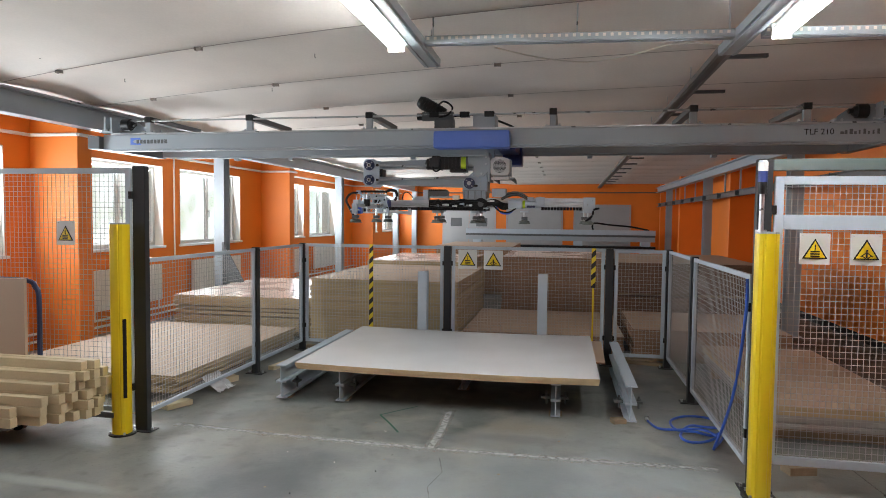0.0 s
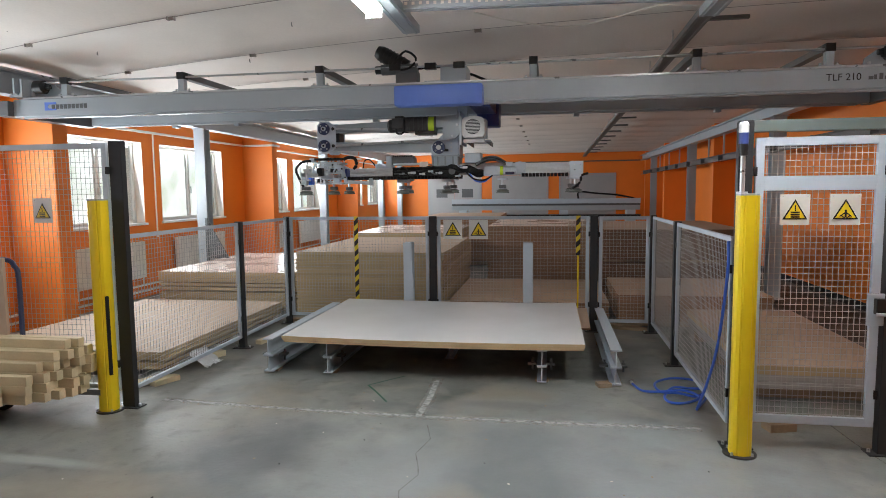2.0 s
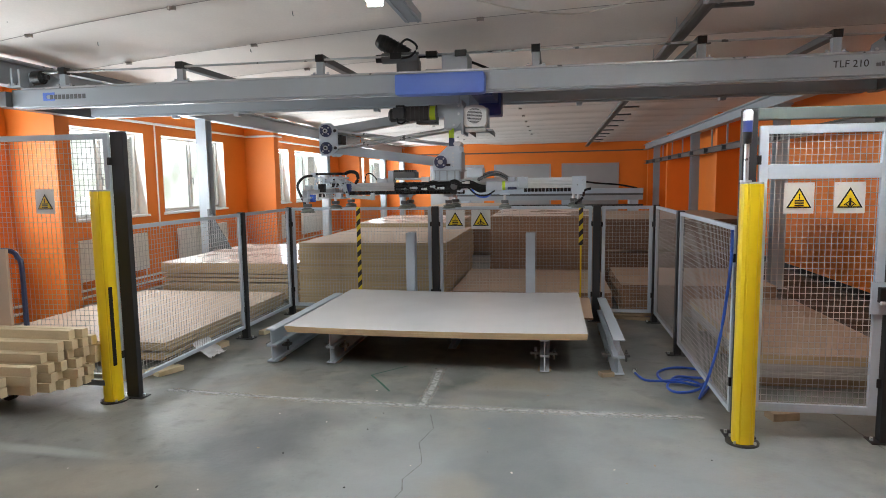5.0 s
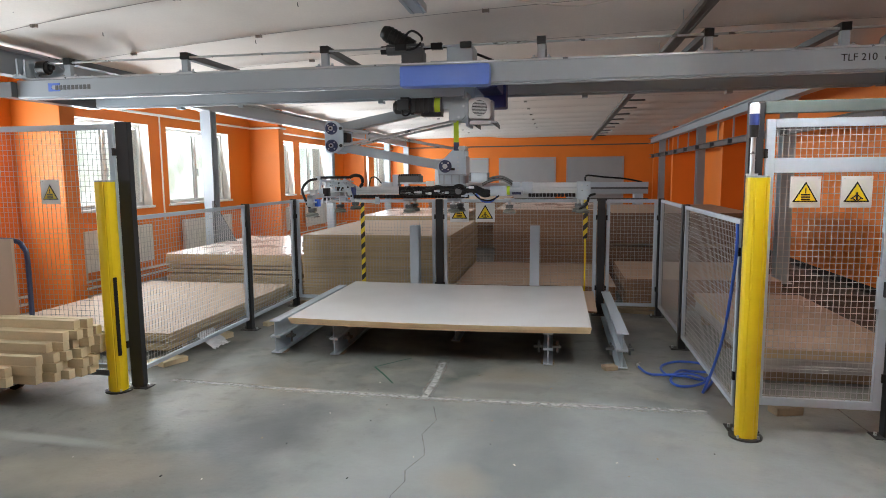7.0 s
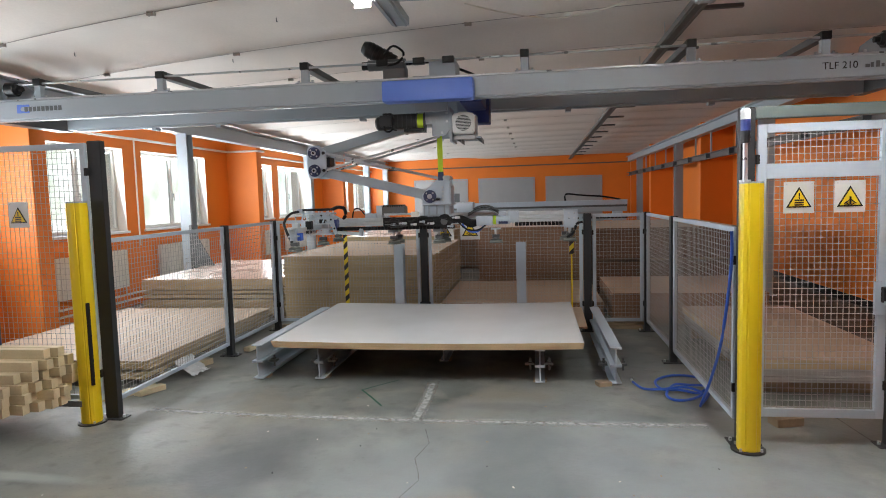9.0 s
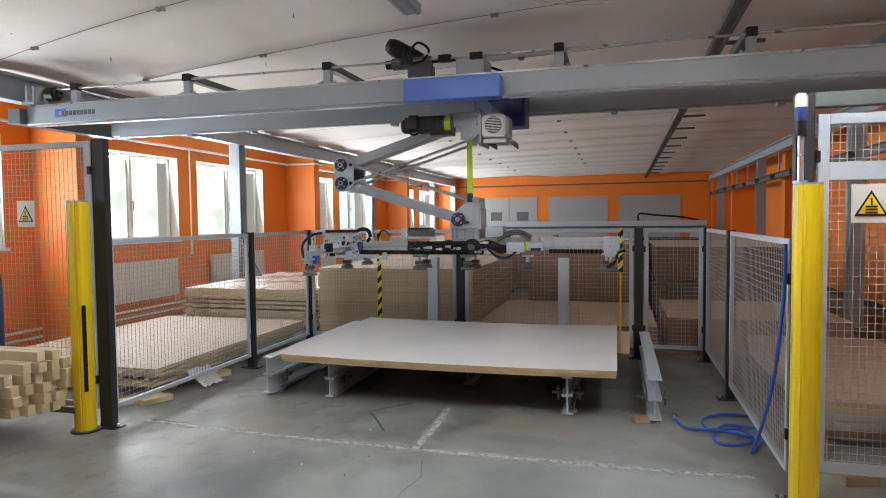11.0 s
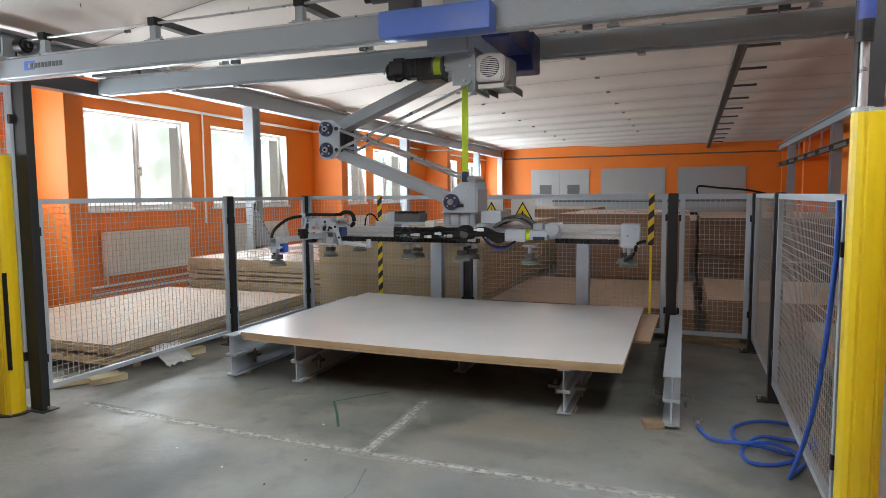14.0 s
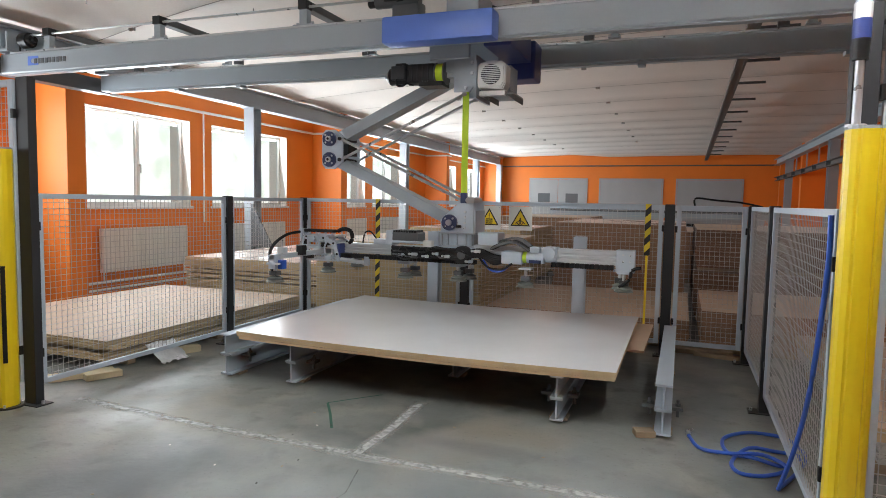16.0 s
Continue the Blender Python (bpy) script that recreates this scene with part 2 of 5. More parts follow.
M_CHALK = worn_paint("worn_white_line", (0.57, 0.58, 0.58), 0.15, 0.60, 0.74, 30)
M_CHALK_SMEAR = worn_paint("smeared_chalk", (0.52, 0.53, 0.53), 0.35, 0.70, 0.42, 9)
M_CRACK = worn_paint("dark_crack", (0.07, 0.07, 0.068), 0.20, 0.75, 0.6, 14)
M_MARK = worn_paint("faded_green_mark", (0.03, 0.12, 0.085), 0.15, 0.4, 1.0)

# hazard stripes, slanting, along the tape's height
M_TAPE = bpy.data.materials.new("hazard_tape")
M_TAPE.use_nodes = True
nt = M_TAPE.node_tree
tcn, sep, mul, fr, gt, mx = (nt.nodes.new(k) for k in ("ShaderNodeTexCoord", "ShaderNodeSeparateXYZ", "ShaderNodeMath", "ShaderNodeMath", "ShaderNodeMath", "ShaderNodeMix"))
ad = nt.nodes.new("ShaderNodeMath")
nt.links.new(tcn.outputs["Object"], sep.inputs[0])
mul.operation, fr.operation, gt.operation, ad.operation = 'MULTIPLY', 'FRACT', 'GREATER_THAN', 'SUBTRACT'
nt.links.new(sep.outputs[2], ad.inputs[0])
nt.links.new(sep.outputs[0], ad.inputs[1])
nt.links.new(ad.outputs[0], mul.inputs[0])
mul.inputs[1].default_value = 7.5
nt.links.new(mul.outputs[0], fr.inputs[0])
nt.links.new(fr.outputs[0], gt.inputs[0])
gt.inputs[1].default_value = 0.5
mx.data_type = 'RGBA'
mx.inputs[6].default_value, mx.inputs[7].default_value = (0.02, 0.02, 0.02, 1), (0.75, 0.58, 0.03, 1)
nt.links.new(gt.outputs[0], mx.inputs[0])
nt.links.new(mx.outputs[2], nt.nodes["Principled BSDF"].inputs["Base Color"])
nt.nodes["Principled BSDF"].inputs["Roughness"].default_value = 0.5


# ---- mesh helpers ----
def box(bm, x0, x1, y0, y1, z0, z1, bevel=0.0, m=None):
    vs = [bm.verts.new((x, y, z)) for x in (x0, x1) for y in (y0, y1) for z in (z0, z1)]
    fs = [bm.faces.new([vs[i] for i in f]) for f in ((0, 1, 3, 2), (4, 6, 7, 5), (0, 4, 5, 1), (2, 3, 7, 6), (0, 2, 6, 4), (1, 5, 7, 3))]
    if m is not None:
        bmesh.ops.transform(bm, matrix=m, verts=vs)
    if bevel:
        bmesh.ops.bevel(bm, geom=list({e for f in fs for e in f.edges}), offset=bevel, segments=2, affect='EDGES', profile=0.6)
    return bm


def cyl(bm, p0, p1, r, n=16, r1=None):
    p0, p1 = Vector(p0), Vector(p1)
    d = p1 - p0
    m = Matrix.Translation((p0 + p1) / 2) @ d.to_track_quat('Z', 'Y').to_matrix().to_4x4()
    bmesh.ops.create_cone(bm, cap_ends=True, segments=n, radius1=r, radius2=r if r1 is None else r1, depth=d.length, matrix=m)
    return bm


def prism(bm, pts, a0, a1, axis='y'):
    """A profile of (u, v) points drawn along an axis: 'y' (u=x, v=z), 'z' (u=x, v=y) or 'x' (u=y, v=z)."""
    def at(u, v, a):
        return {'y': (u, a, v), 'z': (u, v, a), 'x': (a, u, v)}[axis]
    lo = [bm.verts.new(at(u, v, a0)) for u, v in pts]
    hi = [bm.verts.new(at(u, v, a1)) for u, v in pts]
    n = len(pts)
    bm.faces.new(lo)
    bm.faces.new(hi[::-1])
    for i in range(n):
        bm.faces.new((lo[i], hi[i], hi[(i + 1) % n], lo[(i + 1) % n]))
    bmesh.ops.recalc_face_normals(bm, faces=bm.faces[:])
    return bm


def mesh_object(name, bm, material, smooth=False):
    me = bpy.data.meshes.new(name)
    bmesh.ops.recalc_face_normals(bm, faces=bm.faces[:])
    bm.to_mesh(me)
    bm.free()
    for mm in material if isinstance(material, (list, tuple)) else (material,):
        me.materials.append(mm)
    if smooth:
        for p in me.polygons:
            p.use_smooth = True
        me.set_sharp_from_angle(angle=radians(35))
    return new(name, me)


def part(name, bm, material, parent, label="", smooth=False):
    ob = mesh_object(name, bm, material, smooth)
    ob.parent = parent
    if label:
        tagged(ob, label)
    return ob


def thing(name, label, category, at=(0, 0, 0), group="", kind="", rz=0):
    ob = new(name)
    ob.matrix_basis = pose(*at, 0, 0, rz)
    return tagged(ob, label, category, group, kind)


def solid(name, bm, material, label, category, group="", kind="", smooth=False):
    return tagged(mesh_object(name, bm, material, smooth), label, category, group, kind)


def tube(name, pts, r, material, parent=None, label="", res=4):
    """A smooth round tube through points, as a mesh."""
    pts = [Vector(p) for p in pts]
    path = []
    for i in range(len(pts) - 1):
        p0, p1, p2, p3 = pts[max(i - 1, 0)], pts[i], pts[i + 1], pts[min(i + 2, len(pts) - 1)]
        for k in range(res):
            t = k / res
            path.append(0.5 * ((2 * p1) + (p2 - p0) * t + (2 * p0 - 5 * p1 + 4 * p2 - p3) * t * t + (3 * p1 - p0 - 3 * p2 + p3) * t ** 3))
    path.append(pts[-1])
    bm = bmesh.new()
    rings = []
    for i, p in enumerate(path):
        d = (path[min(i + 1, len(path) - 1)] - path[max(i - 1, 0)]).normalized()
        a = d.cross(Vector((0, 0, 1)) if abs(d.z) < 0.9 else Vector((1, 0, 0))).normalized()
        b = d.cross(a)
        rings.append([bm.verts.new(p + r * (math.cos(q) * a + math.sin(q) * b)) for q in (k * math.tau / 8 for k in range(8))])
    for r0, r1 in zip(rings, rings[1:]):
        for k in range(8):
            bm.faces.new((r0[k], r0[(k + 1) % 8], r1[(k + 1) % 8], r1[k]))
    bm.faces.new(rings[0])
    bm.faces.new(rings[-1][::-1])
    ob = mesh_object(name, bm, material, True)
    if parent:
        ob.parent = parent
    if label:
        tagged(ob, label)
    return ob


# ---- the hall ----
XL, XR, YB, YF = -4.3, 6.9, 20.8, -8.0
bm = bmesh.new()
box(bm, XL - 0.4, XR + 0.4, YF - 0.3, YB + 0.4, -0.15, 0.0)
solid("floor", bm, M_FLOOR, "worn grey painted concrete floor with scuffs, shade coloured in by the fence", "floor", kind="structure")

# floor lines
for nm, mt, pts, w, lab in (
        ("floor_line", M_CHALK, [(-0.75, -0.75), (0.4, -0.82), (1.5, -0.85), (2.6, -0.845), (3.6, -0.815)], 0.042, "worn white line across the floor"),
        ("floor_line_smear", M_CHALK_SMEAR, [(-0.75, -0.75), (0.4, -0.825), (1.5, -0.855), (2.6, -0.85), (3.6, -0.82)], 0.11, "smeared chalk along the white floor line"),
        ("floor_line_smear", M_CHALK_SMEAR, [(1.49, -0.84), (1.50, -0.4), (1.475, 0.16)], 0.11, "smeared chalk along the white floor line"),
        ("floor_line", M_CHALK, [(1.49, -0.87), (1.50, -0.4), (1.475, 0.1)], 0.05, "rubbed white line on the floor"),
        ("floor_mark", M_MARK, [(1.16, -0.55), (1.02, -0.33), (0.88, -0.13)], 0.018, "faded green corner mark on the floor"),
        ("floor_mark", M_MARK, [(0.88, -0.13), (1.02, 0.04), (1.15, 0.19)], 0.014, "faded green corner mark on the floor")):
    bm = bmesh.new()
    for (xa, ya), (xb, yb) in zip(pts, pts[1:]):
        d = Vector((xb - xa, yb - ya)).normalized() * w / 2
        vs = [bm.verts.new((xx, yy, 0.0025 if "smear" in nm else 0.004)) for xx, yy in ((xa + d.y, ya - d.x), (xb + d.y, yb - d.x), (xb - d.y, yb + d.x), (xa - d.y, ya + d.x))]
        bm.faces.new(vs)
    solid(nm, bm, mt, lab, "floor marking", kind="structure")

# cracks and a joint in the concrete
for pts, w in (([(1.58, -2.9), (1.66, -2.6), (1.62, -2.37), (1.66, -2.2), (1.63, -2.07), (1.70, -1.85), (1.68, -1.75), (1.62, -1.54), (1.67, -1.28), (1.60, -1.02)], 0.007), ([(4.55, -0.6), (4.57, -0.95), (4.60, -1.19), (4.66, -1.6), (4.7, -2.4)], 0.012)):
    bm = bmesh.new()
    for (xa, ya), (xb, yb) in zip(pts, pts[1:]):
        d = Vector((xb - xa, yb - ya)).normalized() * w / 2
        bm.faces.new([bm.verts.new((xx, yy, 0.003)) for xx, yy in ((xa + d.y, ya - d.x), (xb + d.y, yb - d.x), (xb - d.y, yb + d.x), (xa - d.y, ya + d.x))])
    solid("floor_crack", bm, M_CRACK, "dark hairline crack in the concrete floor", "crack", kind="structure")

# left wall with window openings
WZ0, WZ1 = 1.26, 2.62
bm = bmesh.new()
edges = [YF] + [v for w in WINDOWS for v in w] + [YB]
for a, b in zip(edges[::2], edges[1::2]):
    box(bm, XL - 0.4, XL, a, b, 0, 3.6)
for a, b in WINDOWS:
    box(bm, XL - 0.4, XL, a, b, 0, WZ0)
    box(bm, XL - 0.4, XL, a, b, WZ1, 3.6)
wall_west = solid("wall_west", bm, M_ORANGE, "orange painted plaster wall with window openings", "wall", kind="structure")
bm = bmesh.new()
box(bm, XR, XR + 0.3, YF, YB, 0, 3.6)
solid("wall_east", bm, M_ORANGE, "orange painted plaster wall", "wall", kind="structure")
bm = bmesh.new()
box(bm, XL - 0.4, XR + 0.3, YB, YB + 0.3, 0, 3.6)
solid("wall_north", bm, M_ORANGE, "orange end wall with grey doors", "wall", kind="structure")
bm = bmesh.new()
box(bm, XL - 0.4, XR + 0.3, YF - 0.3, YF, 0, 3.6)
solid("wall_south", bm, M_ORANGE, "orange plaster wall behind the workplace", "wall", kind="structure")

for px0, px1, ys in ((XL, -3.6, (-4.85, 1.5, 7.85, 14.2, 20.35)), (6.2, XR, (9.9, 16.2, 20.4))):
    for y in ys:
        bm = bmesh.new()
        box(bm, px0, px1, y, y + 0.25, 0, 3.6, 0.008)
        solid("wall_pier", bm, M_ORANGE, "orange painted pier standing out from the wall", "pier", group="wall piers", kind="structure")

# ceiling of shallow vaults between skewed joints
def seam_y(x, k):
    return 0.62 + 1.45 * k - 0.25 * x + 0.02 * x * x


SEAM_Z = 3.19
bm = bmesh.new()
NX, NV = 36, 8
grid = []
for k in range(-8, 17):
    for j in range(NV):
        u = j / NV
        row = []
        for i in range(NX + 1):
            x = XL - 0.4 + (XR - XL + 0.8) * i / NX
            f = min(1.0, max(0.0, (x - XL) / 2.4))
            z = SEAM_Z + 0.115 * math.sin(math.pi * u) ** 0.8 * f * f * (3 - 2 * f)
            row.append(bm.verts.new((x, seam_y(x, k + u), z)))
        grid.append(row)
for r0, r1 in zip(grid, grid[1:]):
    for i in range(NX):
        bm.faces.new((r0[i], r0[i + 1], r1[i + 1], r1[i]))
ceiling = mesh_object("ceiling", bm, M_CEIL, True)
ceiling.modifiers.new("thick", 'SOLIDIFY').thickness = 0.1
ceiling.modifiers["thick"].offset = 1
tagged(ceiling, "off-white ceiling of shallow vaulted concrete shells", "ceiling", kind="structure")
bm = bmesh.new()
for k in range(-6, 15):
    for i in range(20):
        xs = [XL + (XR - XL) * (i + d) / 20 for d in (0, 1)]
        ys = [seam_y(x, k) for x in xs]
        vs = [bm.verts.new((x, y + s, SEAM_Z - 0.004)) for x, y, s in ((xs[0], ys[0], -0.009), (xs[1], ys[1], -0.009), (xs[1], ys[1], 0.009), (xs[0], ys[0], 0.009))]
        bm.faces.new(vs)
solid("ceiling_joints", bm, M_SEAM, "dirty grey joints between the ceiling shells", "trim", kind="structure")
bm = bmesh.new()
box(bm, XL - 0.4, XR + 0.4, YF - 0.3, YB + 0.4, 3.6, 3.7)
solid("roof_slab", bm, M_CEIL, "concrete slab over the ceiling shells", "roof", kind="structure")

# small steel sockets at the joints
sock = bmesh.new()
for dx, dy, sx, sy in ((-0.026, 0, 0.004, 0.035), (0.026, 0, 0.004, 0.035), (0, 0, 0.03, 0.005)):
    box(sock, dx - sx, dx + sx, dy - sy / 2, dy + sy / 2, -0.03, 0.0)
first = solid("ceiling_socket", sock, M_SEAM, "small steel lifting bracket in a ceiling joint", "bracket", group="ceiling brackets")
first.matrix_basis = pose(-0.55, seam_y(-0.55, 0), SEAM_Z)
for x, ks in ((-0.55, range(-1, 12)), (1.86, range(0, 11)), (-2.4, (-1, 0))):
    for k in ks:
        if (x, k) != (-0.55, 0):
            copy_thing(first, pose(x, seam_y(x, k), SEAM_Z))
hk = bmesh.new()
cyl(hk, (0, 0, 0.02), (0, 0, -0.012), 0.004, 8)
cyl(hk, (0, 0, -0.012), (0.010, 0, -0.016), 0.004, 8)
hook = solid("ceiling_hook", hk, M_GREY_DK, "small dark hook in the ceiling", "hook", group="ceiling hooks")
hook.matrix_basis = pose(-0.4, -0.6, SEAM_Z + 0.07)
for x, y in ((-2.4, -0.35), (-2.3, 0.7), (0.2, 0.0), (-0.9, 1.4)):
    copy_thing(hook, pose(x, y, SEAM_Z + 0.07))

# windows
def window(i, y0, y1):
    w = thing(f"window_{i}", "white wooden two-sash window in a deep reveal, bright daylight outside", "window", (XL, y0, WZ0), kind="structure")
    L, H = y1 - y0, WZ1 - WZ0
    f = bmesh.new()
    for b in ((-0.23, -0.16, 0, L, 0, 0.03), (-0.23, -0.16, 0, L, H - 0.03, H), (-0.23, -0.16, 0, 0.03, 0.03, H - 0.03), (-0.23, -0.16, L - 0.03, L, 0.03, H - 0.03)):
        box(f, *b, 0.004)
    part("window_frame", f, M_WHITE, w)
    mid = 0.53 * L
    for a, b in ((0.03, mid), (mid, L - 0.03)):
        s = bmesh.new()
        for q in ((-0.215, -0.155, a, b, 0.03, 0.06), (-0.215, -0.155, a, b, H - 0.06, H - 0.03), (-0.215, -0.155, a, a + 0.03, 0.06, H - 0.06), (-0.215, -0.155, b - 0.03, b, 0.06, H - 0.06)):
            box(s, *q, 0.004)
        sash = part("sash", s, M_WHITE, w)
        g = bmesh.new()
        box(g, -0.192, -0.186, a + 0.03, b - 0.03, 0.06, H - 0.06)
        pane = part("pane", g, M_GLASS, sash)
        pane.visible_shadow = False
    h = bmesh.new()
    cyl(h, (-0.152, mid + 0.02, H * 0.45), (-0.13, mid + 0.02, H * 0.45), 0.012, 8)
    box(h, -0.135, -0.12, mid + 0.01, mid + 0.03, H * 0.36, H * 0.46, 0.003)
    part("handle", h, M_STEEL, w)
    s = bmesh.new()
    box(s, -0.16, 0.04, -0.03, L + 0.03, -0.035, 0.003, 0.006)
    part("window_sill", s, M_WHITE, w, "white painted window sill")
    s = bmesh.new()
    for b in ((-0.155, 0.002, 0.0, 0.012, 0.003, H), (-0.155, 0.002, L - 0.012, L, 0.003, H), (-0.155, 0.002, 0.012, L - 0.012, H - 0.012, H)):
        box(s, *b)
    part("reveal", s, M_PIPE, w, "cream plastered reveal")
    s = bmesh.new()
    for b in ((-0.403, -0.232, -0.02, 0.012, 0.003, H), (-0.403, -0.232, L - 0.012, L + 0.02, 0.003, H), (-0.403, -0.232, 0.012, L - 0.012, H - 0.012, H + 0.02)):
        box(s, *b)
    part("outer_reveal", s, M_PIPE, w, "pale plastered outer reveal")


for i, (a, b) in enumerate(WINDOWS):
    window(i + 1, a, b)
bm = bmesh.new()
box(bm, -11.1, -11.0, -25, 45, -4, 9)
tagged(mesh_object("backdrop", bm, M_OUT), "bright overcast garden beyond the windows", "backdrop", kind="structure")


def radiator(y0, y1, x=XL):
    r = thing("radiator", "cream ribbed panel radiator under the window", "radiator", (x, y0, 0.36), group="wall radiators")
    L = y1 - y0
    b = bmesh.new()
    n = int(L / 0.055)
    rib = [(0.05, 0.0), (0.05, L)]
    for i in reversed(range(n)):
        rib += [(0.106, (i + 0.98) * L / n), (0.122, (i + 0.75) * L / n), (0.122, (i + 0.25) * L / n), (0.106, (i + 0.02) * L / n)]
    prism(b, rib, 0.0, 0.6, 'z')
    part("panel", b, M_RAD, r)
    for y in (0.15, L - 0.15):
        q = bmesh.new()
        box(q, 0.0, 0.06, y - 0.02, y + 0.02, 0.1, 0.5)
        part("bracket", q, M_PIPE, r)
    for y in (0.04, L - 0.04):
        q = bmesh.new()
        cyl(q, (0.08, y, 0.0), (0.08, y, -0.12), 0.012, 8)
        part("pipe_stub", q, M_PIPE, r)


for a, b in ((2.47, 4.05), (5.0, 6.7), (9.0, 10.15), (10.8, 12.3), (-0.7, 0.9)):
    radiator(a, b)
for z, r in ((0.22, 0.018), (0.12, 0.018)):
    bm = bmesh.new()
    for a, b in ((-4.4, 1.49), (1.76, 7.84), (8.11, 14.19)):
        cyl(bm, (XL + 0.06, a, z), (XL + 0.06, b, z), r, 10)
    solid("heating_pipe", bm, M_PIPE, "white painted heating pipe along the wall", "pipe", kind="structure", smooth=True)
bm = bmesh.new()
for a, b in ((-4.4, 1.49), (1.76, 7.84), (8.11, 14.19), (14.46, 20.3)):
    cyl(bm, (XL + 0.05, a, 2.79), (XL + 0.05, b, 2.79), 0.022, 10)
for y in (1.5, 7.85, 14.2):
    cyl(bm, (XL + 0.05, y - 0.04, 2.79), (-3.56, y - 0.04, 2.79), 0.022, 10)
    cyl(bm, (-3.56, y - 0.04, 2.79), (-3.56, y + 0.29, 2.79), 0.022, 10)
for y in (4.5, 8.2):
    cyl(bm, (XL + 0.05, y, 2.79), (XL + 0.05, y, 1.0), 0.014, 10)
solid("wall_pipe", bm, M_PIPE, "cream painted pipe run high on the wall", "pipe", kind="structure", smooth=True)

# doors of the end wall
def grey_door(i, x0, x1, z1, leaves=2, panes=False):
    d = thing(f"door_{i}", "grey painted steel double door in the end wall", "door", (x0, YB, 0), kind="structure")
    W = x1 - x0
    f = bmesh.new()
    box(f, -0.05, 0, -0.03, 0.0, 0, z1)
    box(f, W, W + 0.05, -0.03, 0.0, 0, z1)
    box(f, -0.05, W + 0.05, -0.03, 0, z1, z1 + 0.05)
    part("door_frame", f, M_DOOR, d)
    for k in range(leaves):
        a, b = W * k / leaves + 0.006, W * (k + 1) / leaves - 0.006
        q = bmesh.new()
        box(q, a, b, -0.025, -0.004, 0.01, z1 - 0.006, 0.003)
        leaf = part("leaf", q, M_DOOR, d)
        if panes:
            q = bmesh.new()
            box(q, a + 0.3, b - 0.3, -0.031, -0.024, 1.45, 1.8)
            part("pane", q, M_GREY_DK, leaf, "dark glazed peephole")
    q = bmesh.new()
    box(q, W / 2 + 0.06, W / 2 + 0.09, -0.07, -0.025, 1.0, 1.15, 0.004)
    part("handle", q, M_STEEL, d)


grey_door(1, -2.5, -0.34, 2.34, 2, True)
grey_door(2, 0.19, 2.4, 2.34, 1)
grey_door(3, 2.93, 5.08, 2.34, 1)
bm = bmesh.new()
cyl(bm, (XL, YB - 0.03, 2.84), (XR, YB - 0.03, 2.88), 0.022, 10)
solid("end_wall_pipe", bm, M_GREY_DK, "dark pipe along the end wall under the ceiling", "pipe", kind="structure", smooth=True)

# ---- runways of the gantry ----
def i_profile(w, h, tw=0.012, tf=0.016):
    return [(-w / 2, 0), (w / 2, 0), (w / 2, tf), (tw / 2, tf), (tw / 2, h - tf), (w / 2, h - tf), (w / 2, h), (-w / 2, h), (-w / 2, h - tf), (-tw / 2, h - tf), (-tw / 2, tf), (-w / 2, tf)]


def runway(name, x0, x1, z0, h, ys, label):
    r = thing(name, label, "crane runway", group="gantry runways")
    L = YB - 0.25 + 7.0
    ang = math.degrees(math.atan2(x0 - x1, L))
    q = bmesh.new()
    prism(q, i_profile(0.18, h), -7.0, YB - 0.25, 'y')
    bmesh.ops.transform(q, matrix=Matrix.Translation((x0 - math.tan(radians(ang)) * 7.0, 0, z0)) @ pose(0, 0, 0, 0, 0, ang), verts=q.verts[:])
    part("beam", q, M_GREY, r)
    q = bmesh.new()
    box(q, -0.02, 0.02, -7.0, YB - 0.25, h, h + 0.035, 0.004)
    bmesh.ops.transform(q, matrix=Matrix.Translation((x0 - math.tan(radians(ang)) * 7.0, 0, z0)) @ pose(0, 0, 0, 0, 0, ang), verts=q.verts[:])
    part("rail", q, M_STEEL, r)
    for y, x in ys:
        q = bmesh.new()
        prism(q, [(u, v - 0.1) for u, v in i_profile(0.19, 0.2, 0.012, 0.014)], 0.012, z0 - 0.012, 'z')
        box(q, -0.14, 0.14, -0.14, 0.14, 0, 0.012)
        box(q, -0.12, 0.12, -0.12, 0.12, z0 - 0.012, z0)
        bmesh.ops.transform(q, matrix=pose(x, y, 0), verts=q.verts[:])
        part("column", q, M_GREY, r, "grey steel column on a base plate")
    return r


runway("crane_runway", -3.42, -3.66, 2.87, 0.27, ((-1.45, -3.46), (4.8, -3.51), (11.05, -3.59), (17.3, -3.66), (20.3, -3.66)), "long grey steel runway beam on steel columns")
runway("crane_runway", 5.88, 6.10, 2.85, 0.20, ((-1.2, 5.93), (5.1, 5.98), (11.36, 6.03), (17.6, 6.08)), "grey steel runway beam on columns by the orange wall")
tray = thing("cable_tray", "grey steel cable tray on brackets along the columns", "cable tray", (5.85, 0, 0), rz=-0.45)
bm = bmesh.new()
prism(bm, [(-0.06, 2.29), (0.03, 2.29), (0.03, 2.41), (-0.06, 2.41), (-0.06, 2.40), (0.02, 2.40), (0.02, 2.30), (-0.06, 2.30)], -3.0, 19.8, 'y')
part("channel", bm, M_DUCT, tray)
for k in range(15):
    y = k * 1.57 - 2.9
    q = bmesh.new()
    box(q, -0.064, 0.034, y - 0.012, y + 0.012, 2.282, 2.418)
    part("clip", q, M_GREY_DK, tray)
